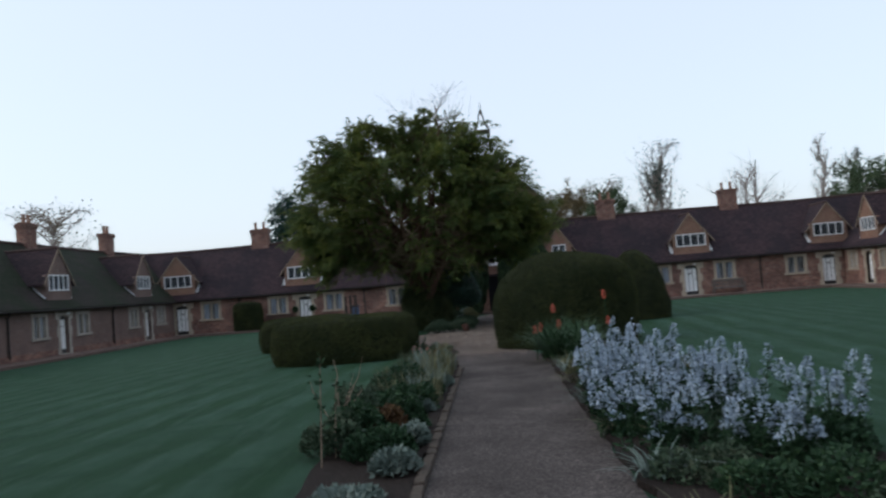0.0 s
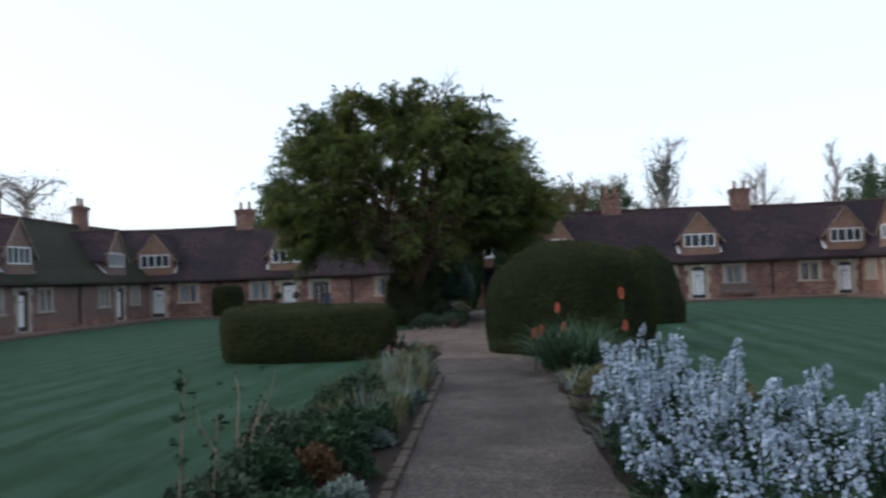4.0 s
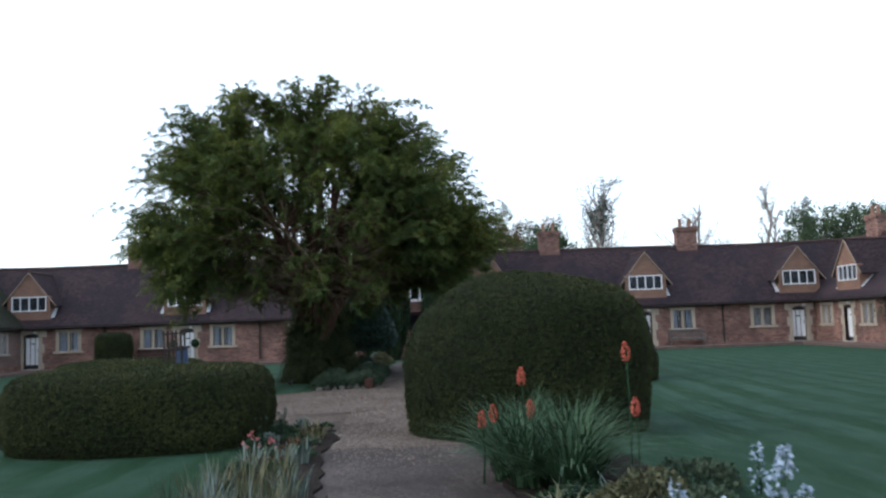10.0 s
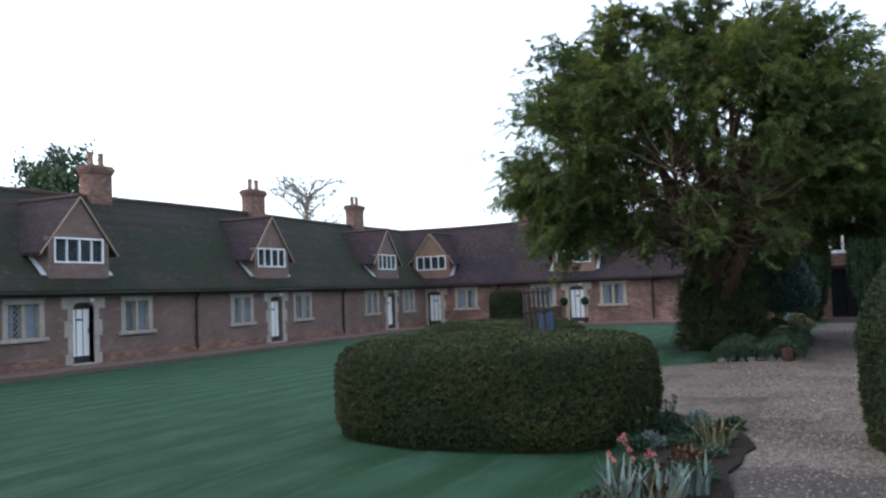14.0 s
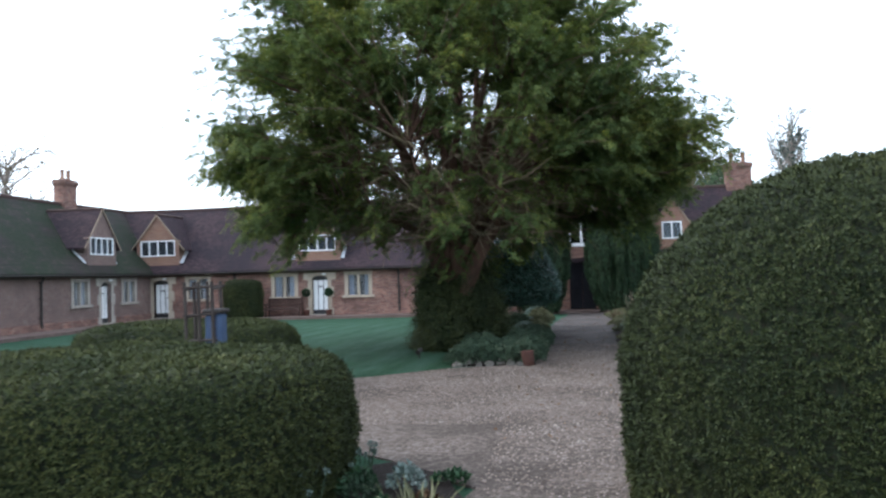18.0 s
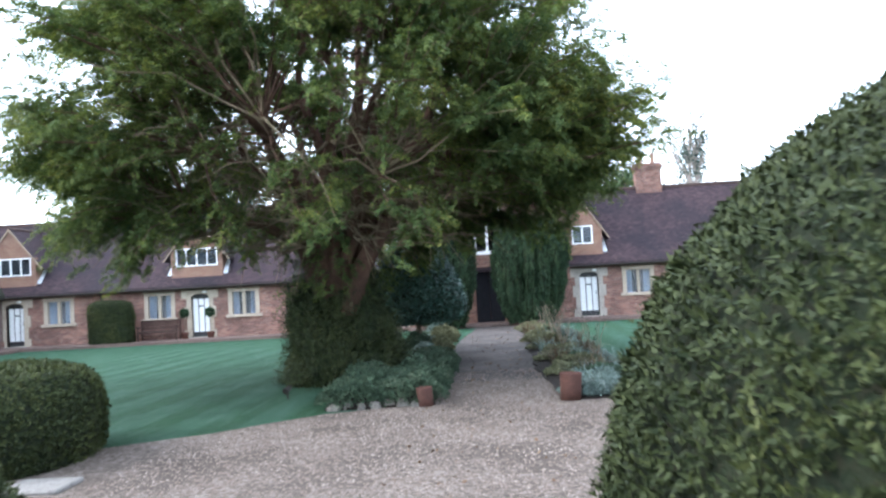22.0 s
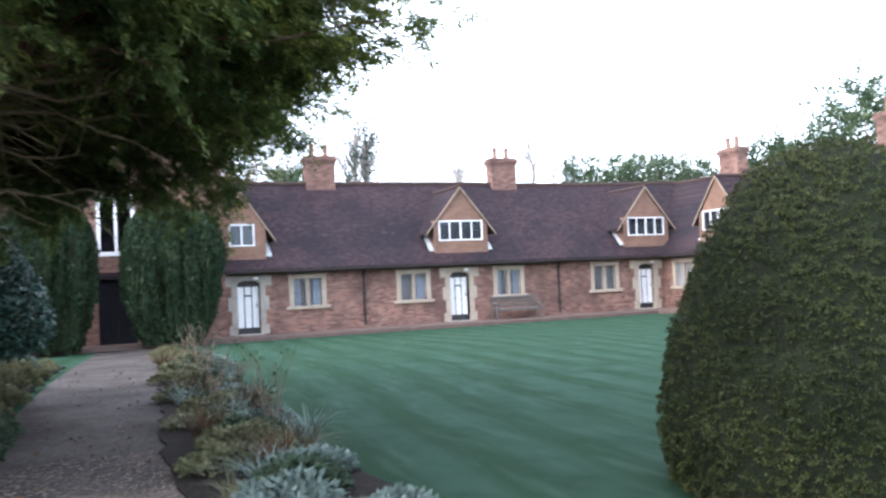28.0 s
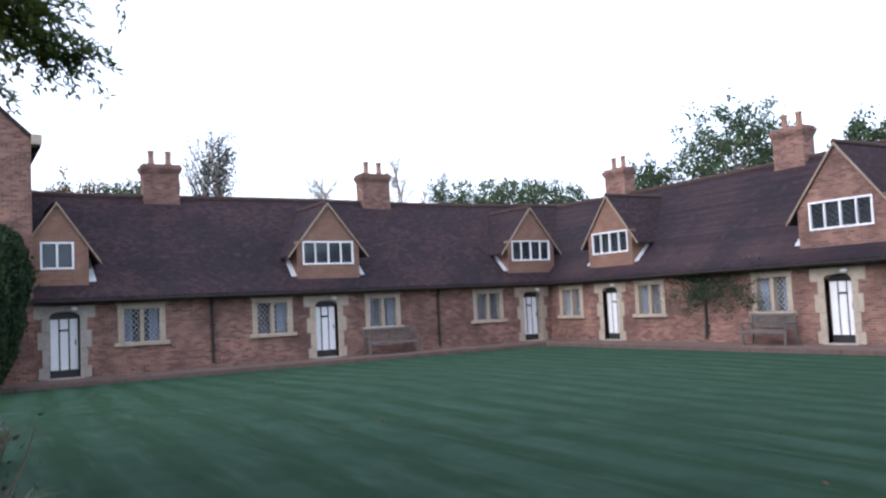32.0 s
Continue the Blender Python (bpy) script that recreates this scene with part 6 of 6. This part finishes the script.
# ---- trees beyond the roofs ----
def bare_tree(x, y, top, spread, seed, label, lean=0.0, slender=False, leafy_bits=0, leaf_mat=None):
    rg = np.random.default_rng(seed)
    t = thing("bare_tree", label, "tree", "trees beyond", "", pose(x, y, -0.24))
    s, tw = Shape(), Shape()
    h = top + 0.24
    trunk_pts = branch_curve((0, 0, -0.1), (lean, 0, h * 0.92), 0, rg, 6)
    s.tube(trunk_pts, [0.02 * h * (1 - 0.88 * j / 5) + 0.02 for j in range(6)], 7)
    tips = []
    for i in range(26 if not slender else 34):
        q = rg.uniform(0.35, 0.97)
        k = min(4, int(q * 5))
        a = np.array(trunk_pts[k]) + (np.array(trunk_pts[k + 1]) - np.array(trunk_pts[k])) * (q * 5 - k)
        ang = rg.uniform(0, 2 * np.pi)
        r = spread * (1.15 - (0.75 * abs(q - 0.62) * 2)) * rg.uniform(0.6, 1.1)
        e = a + np.array([math.cos(ang) * r, math.sin(ang) * r, r * (2.2 if slender else 0.75) * rg.uniform(0.6, 1.2)])
        e[2] = min(e[2], h)
        pts = branch_curve(a, e, 0.1, rg, 5)
        s.tube(pts, [0.07, 0.055, 0.04, 0.03, 0.018], 5, False)
        for j in range(9):
            b = np.array(pts[rg.integers(1, 5)])
            d = e - a
            d /= np.linalg.norm(d)
            f = b + (d * 0.5 + rg.normal(0, 0.5, 3) + np.array([0, 0, 0.35])) * spread * 0.42
            f[2] = min(f[2], h)
            tw.tube([tuple(b), tuple((b + f) / 2 + rg.normal(0, 0.04, 3)), tuple(f)], [0.022, 0.015, 0.008], 3, False)
            tips.append(f)
            tips.append((b + f) / 2)
    part("trunk", s, HAZETWIG, t)
    tagged(part("twig_growth", tw, HAZETWIG, t), kind="stuff")
    if leafy_bits:
        tp = np.array(tips)
        pos = np.repeat(tp, leafy_bits, 0) + rg.normal(0, 0.1 * spread, (len(tp) * leafy_bits, 3))
        leaves("crown", pos, rg.normal(0, 1, pos.shape), 0.16, 0.06, leaf_mat, rg, t, 0.4)
    return t


def leafy_tree(x, y, top, spread, seed, leaf_mat, label, low=0.35, count=420):
    rg = np.random.default_rng(seed)
    t = thing("leafy_tree", label, "tree", "trees beyond", "", pose(x, y, -0.24))
    h = top + 0.24
    s = Shape().tube(branch_curve((0, 0, -0.1), (0, 0, h * 0.8), 0, rg, 5), [0.03 * h, 0.025 * h, 0.02 * h, 0.012 * h, 0.03], 7)
    cs = []
    while len(cs) < count:
        v = rg.normal(0, 1, 3)
        v /= np.linalg.norm(v)
        lump = 1 + 0.5 * noise.fractal(Vector((v * 1.6).tolist()) + Vector((seed, 0, 0)), 1.0, 2.0, 3)
        p = np.array([0, 0, h * (1 + low) / 2]) + v * np.array([spread, spread, h * (1 - low) / 2]) * lump * (1 - 0.5 * rg.random() ** 2)
        if noise.noise(Vector((p * 0.9).tolist()) + Vector((seed, 3, 1))) < -0.22:
            continue
        cs.append(p)
    cs = np.array(cs)
    for p in cs[::8]:
        s.tube(branch_curve((0, 0, max(0.5, p[2] * 0.7)), p, 0.1, rg, 4), [0.06, 0.045, 0.03, 0.015], 4, False)
    part("trunk", s, HAZETWIG, t)
    pos = np.repeat(cs, 34, 0) + rg.normal(0, 0.24, (len(cs) * 34, 3))
    leaves("crown", pos, rg.normal(0, 1, pos.shape), 0.2, 0.085, leaf_mat, rg, t, 0.4)
    return t


# far bark lighter than TWIG: distance haze is put into its colour
HAZETWIG = speckled("haze_paled_far_bark", (0.24, 0.2, 0.18), (0.33, 0.29, 0.26), (0.17, 0.15, 0.13), 5.0, 0.9, 0.3, 0.01)
FARLEAF = leafy("far_tree_leaves", (0.03, 0.05, 0.03), (0.06, 0.09, 0.045), (0.1, 0.13, 0.06), 0.4)
OCHRE = leafy("autumn_crown", (0.07, 0.06, 0.03), (0.13, 0.1, 0.05), (0.2, 0.14, 0.07), 0.4)
CEDAR = leafy("cedar_needles", (0.015, 0.035, 0.03), (0.03, 0.06, 0.05), (0.05, 0.09, 0.07), 0.4)
bare_tree(-4.8, 99.6, 24.8, 5.2, 401, "large bare autumn tree rising behind the gatehouse", 0, False)
bare_tree(19.5, 95.8, 15.4, 2.4, 402, "bare tree with ivy on its lower limbs", 0, True, 2, CEDAR)
bare_tree(31.8, 102.7, 14.9, 3.3, 403, "bare branching tree beyond the roofs", 0)
bare_tree(38.0, 100.3, 15.6, 1.2, 404, "slender leafless poplar beyond the roofs", 0, True, 2, OCHRE)
bare_tree(39.4, 94.2, 13.1, 1.0, 405, "slender pointed tree beyond the roofs", 0, True, 4, CEDAR)
leafy_tree(36.5, 84.4, 10.2, 3.9, 406, FARLEAF, "broad green tree beyond the roofs")
leafy_tree(9.6, 97.5, 11.8, 2.6, 407, OCHRE, "ochre autumn tree beyond the roofs")
bare_tree(13.8, 102.0, 12.7, 2.8, 408, "bare tree with a few brown leaves", 0, False, 2, OCHRE)
leafy_tree(-16.7, 77.7, 11.2, 2.6, 409, CEDAR, "blue-green cedar beyond the roofs")
bare_tree(-28.8, 58.5, 8.9, 2.6, 410, "bare twiggy tree behind the cottages", 0, False, 2, OCHRE)
leafy_tree(-34.9, 45.5, 9.3, 2.2, 411, FARLEAF, "leafy tree behind the cottages", 0.4, 260)
leafy_tree(-41.4, 50.3, 10.7, 1.8, 412, CEDAR, "dark evergreen behind the cottages", 0.3, 260)
leafy_tree(38.9, 81.0, 10.3, 4.6, 413, FARLEAF, "round green tree beyond the roofs", 0.4)
leafy_tree(42.7, 65.6, 12.4, 3.8, 414, FARLEAF, "airy green tree beyond the roofs", 0.35)
leafy_tree(46.6, 59.6, 11.1, 1.9, 415, FARLEAF, "green tree beyond the roofs", 0.4, 260)
leafy_tree(43.6, 73.9, 10.8, 1.9, 416, FARLEAF, "green tree beyond the roofs", 0.4, 260)
bare_tree(15.5, 80.2, 11.3, 1.3, 417, "bare upright tree with ivy", 0, True, 3, CEDAR)
leafy_tree(12.5, 88.2, 10.4, 2.3, 418, FARLEAF, "low green tree beyond the roofs", 0.4, 260)
bare_tree(26.9, 90.8, 11.5, 2.5, 419, "bare tree beyond the roofs", 0)
bare_tree(32.6, 85.5, 10.7, 0.6, 420, "thin bare tree beyond the roofs", 0, True)

# ---- loose stones and fallen leaves on the gravel ----
PEBBLE = leafy("pebbles", (0.102, 0.0765, 0.06375), (0.18, 0.145, 0.122), (0.31, 0.27, 0.24), 1.5, 0.8)
LITTER = leafy("fallen_leaves", (0.05, 0.03, 0.018), (0.12, 0.075, 0.045), (0.2, 0.14, 0.08), 1.5, 0.8)
rg = np.random.default_rng(91)
k = 30000
px, py = rg.uniform(-3.4, 2.6, k), rg.uniform(22.3, 37.5, k)
ok = ((px > -0.75) & (px < 0.95)) | ((py > 28.3) & (py < 33.4) & (px > -3.4 + np.clip(py - 32, 0, 2)))
ok &= rg.random(k) > np.clip((24.3 - py) / 2.0, 0, 1)
ok &= (py > 24.4) | (px > -0.55)
px, py = px[ok], py[ok]
k = len(px)
r = rg.uniform(0.006, 0.017, (k, 1, 1))
base = np.array([[1, 0, 0.1], [0.2, 0.9, 0.0], [-0.9, 0.3, 0.1], [-0.3, -0.8, 0.0], [0, 0.1, 0.75]])
ang = rg.uniform(0, 2 * np.pi, k)
ca, sa = np.cos(ang)[:, None], np.sin(ang)[:, None]
bx = base[None, :, 0] * ca - base[None, :, 1] * sa
by = base[None, :, 0] * sa + base[None, :, 1] * ca
bz = np.repeat(base[None, :, 2], k, 0)
v = np.stack([bx, by, bz], -1) * r
v[..., 0] += px[:, None]
v[..., 1] += py[:, None]
v[..., 2] += GZ + 0.017
tri = np.array([[0, 1, 4], [1, 2, 4], [2, 3, 4], [3, 0, 4]])
f = (np.arange(k)[:, None, None] * 5 + tri[None]).reshape(-1, 3)
tagged(bare("pebbles", v.reshape(-1, 3), f, PEBBLE), "loose tan pebbles on the gravel", "gravel", "", "stuff")
k = 320
px, py = rg.uniform(-0.8, 1.0, k), rg.uniform(27.0, 48.0, k)
tagged(leaves("fallen_leaves", np.stack([px + 0.02 * (py - 36), py, np.full(k, GZ + 0.022)], 1), np.stack([rg.normal(0, 1, k), rg.normal(0, 1, k), np.full(k, 0.05)], 1), 0.05, 0.017, LITTER, rg, None, 0.1), "brown fallen leaves scattered on the path", "leaves", "", "stuff")
k = 70
px, py = rg.uniform(3.5, 21.0, k), rg.uniform(35.5, 54.0, k)
spots = np.stack([px, py, np.array([lawn_height(float(a), float(b)) for a, b in zip(px, py)]) + 0.012], 1)
tagged(leaves("lawn_leaves", spots, np.stack([rg.normal(0, 1, k), rg.normal(0, 1, k), np.full(k, 0.1)], 1), 0.045, 0.02, LITTER, rg, None, 0.1), "a few brown fallen leaves scattered on the lawn", "leaves", "", "stuff")
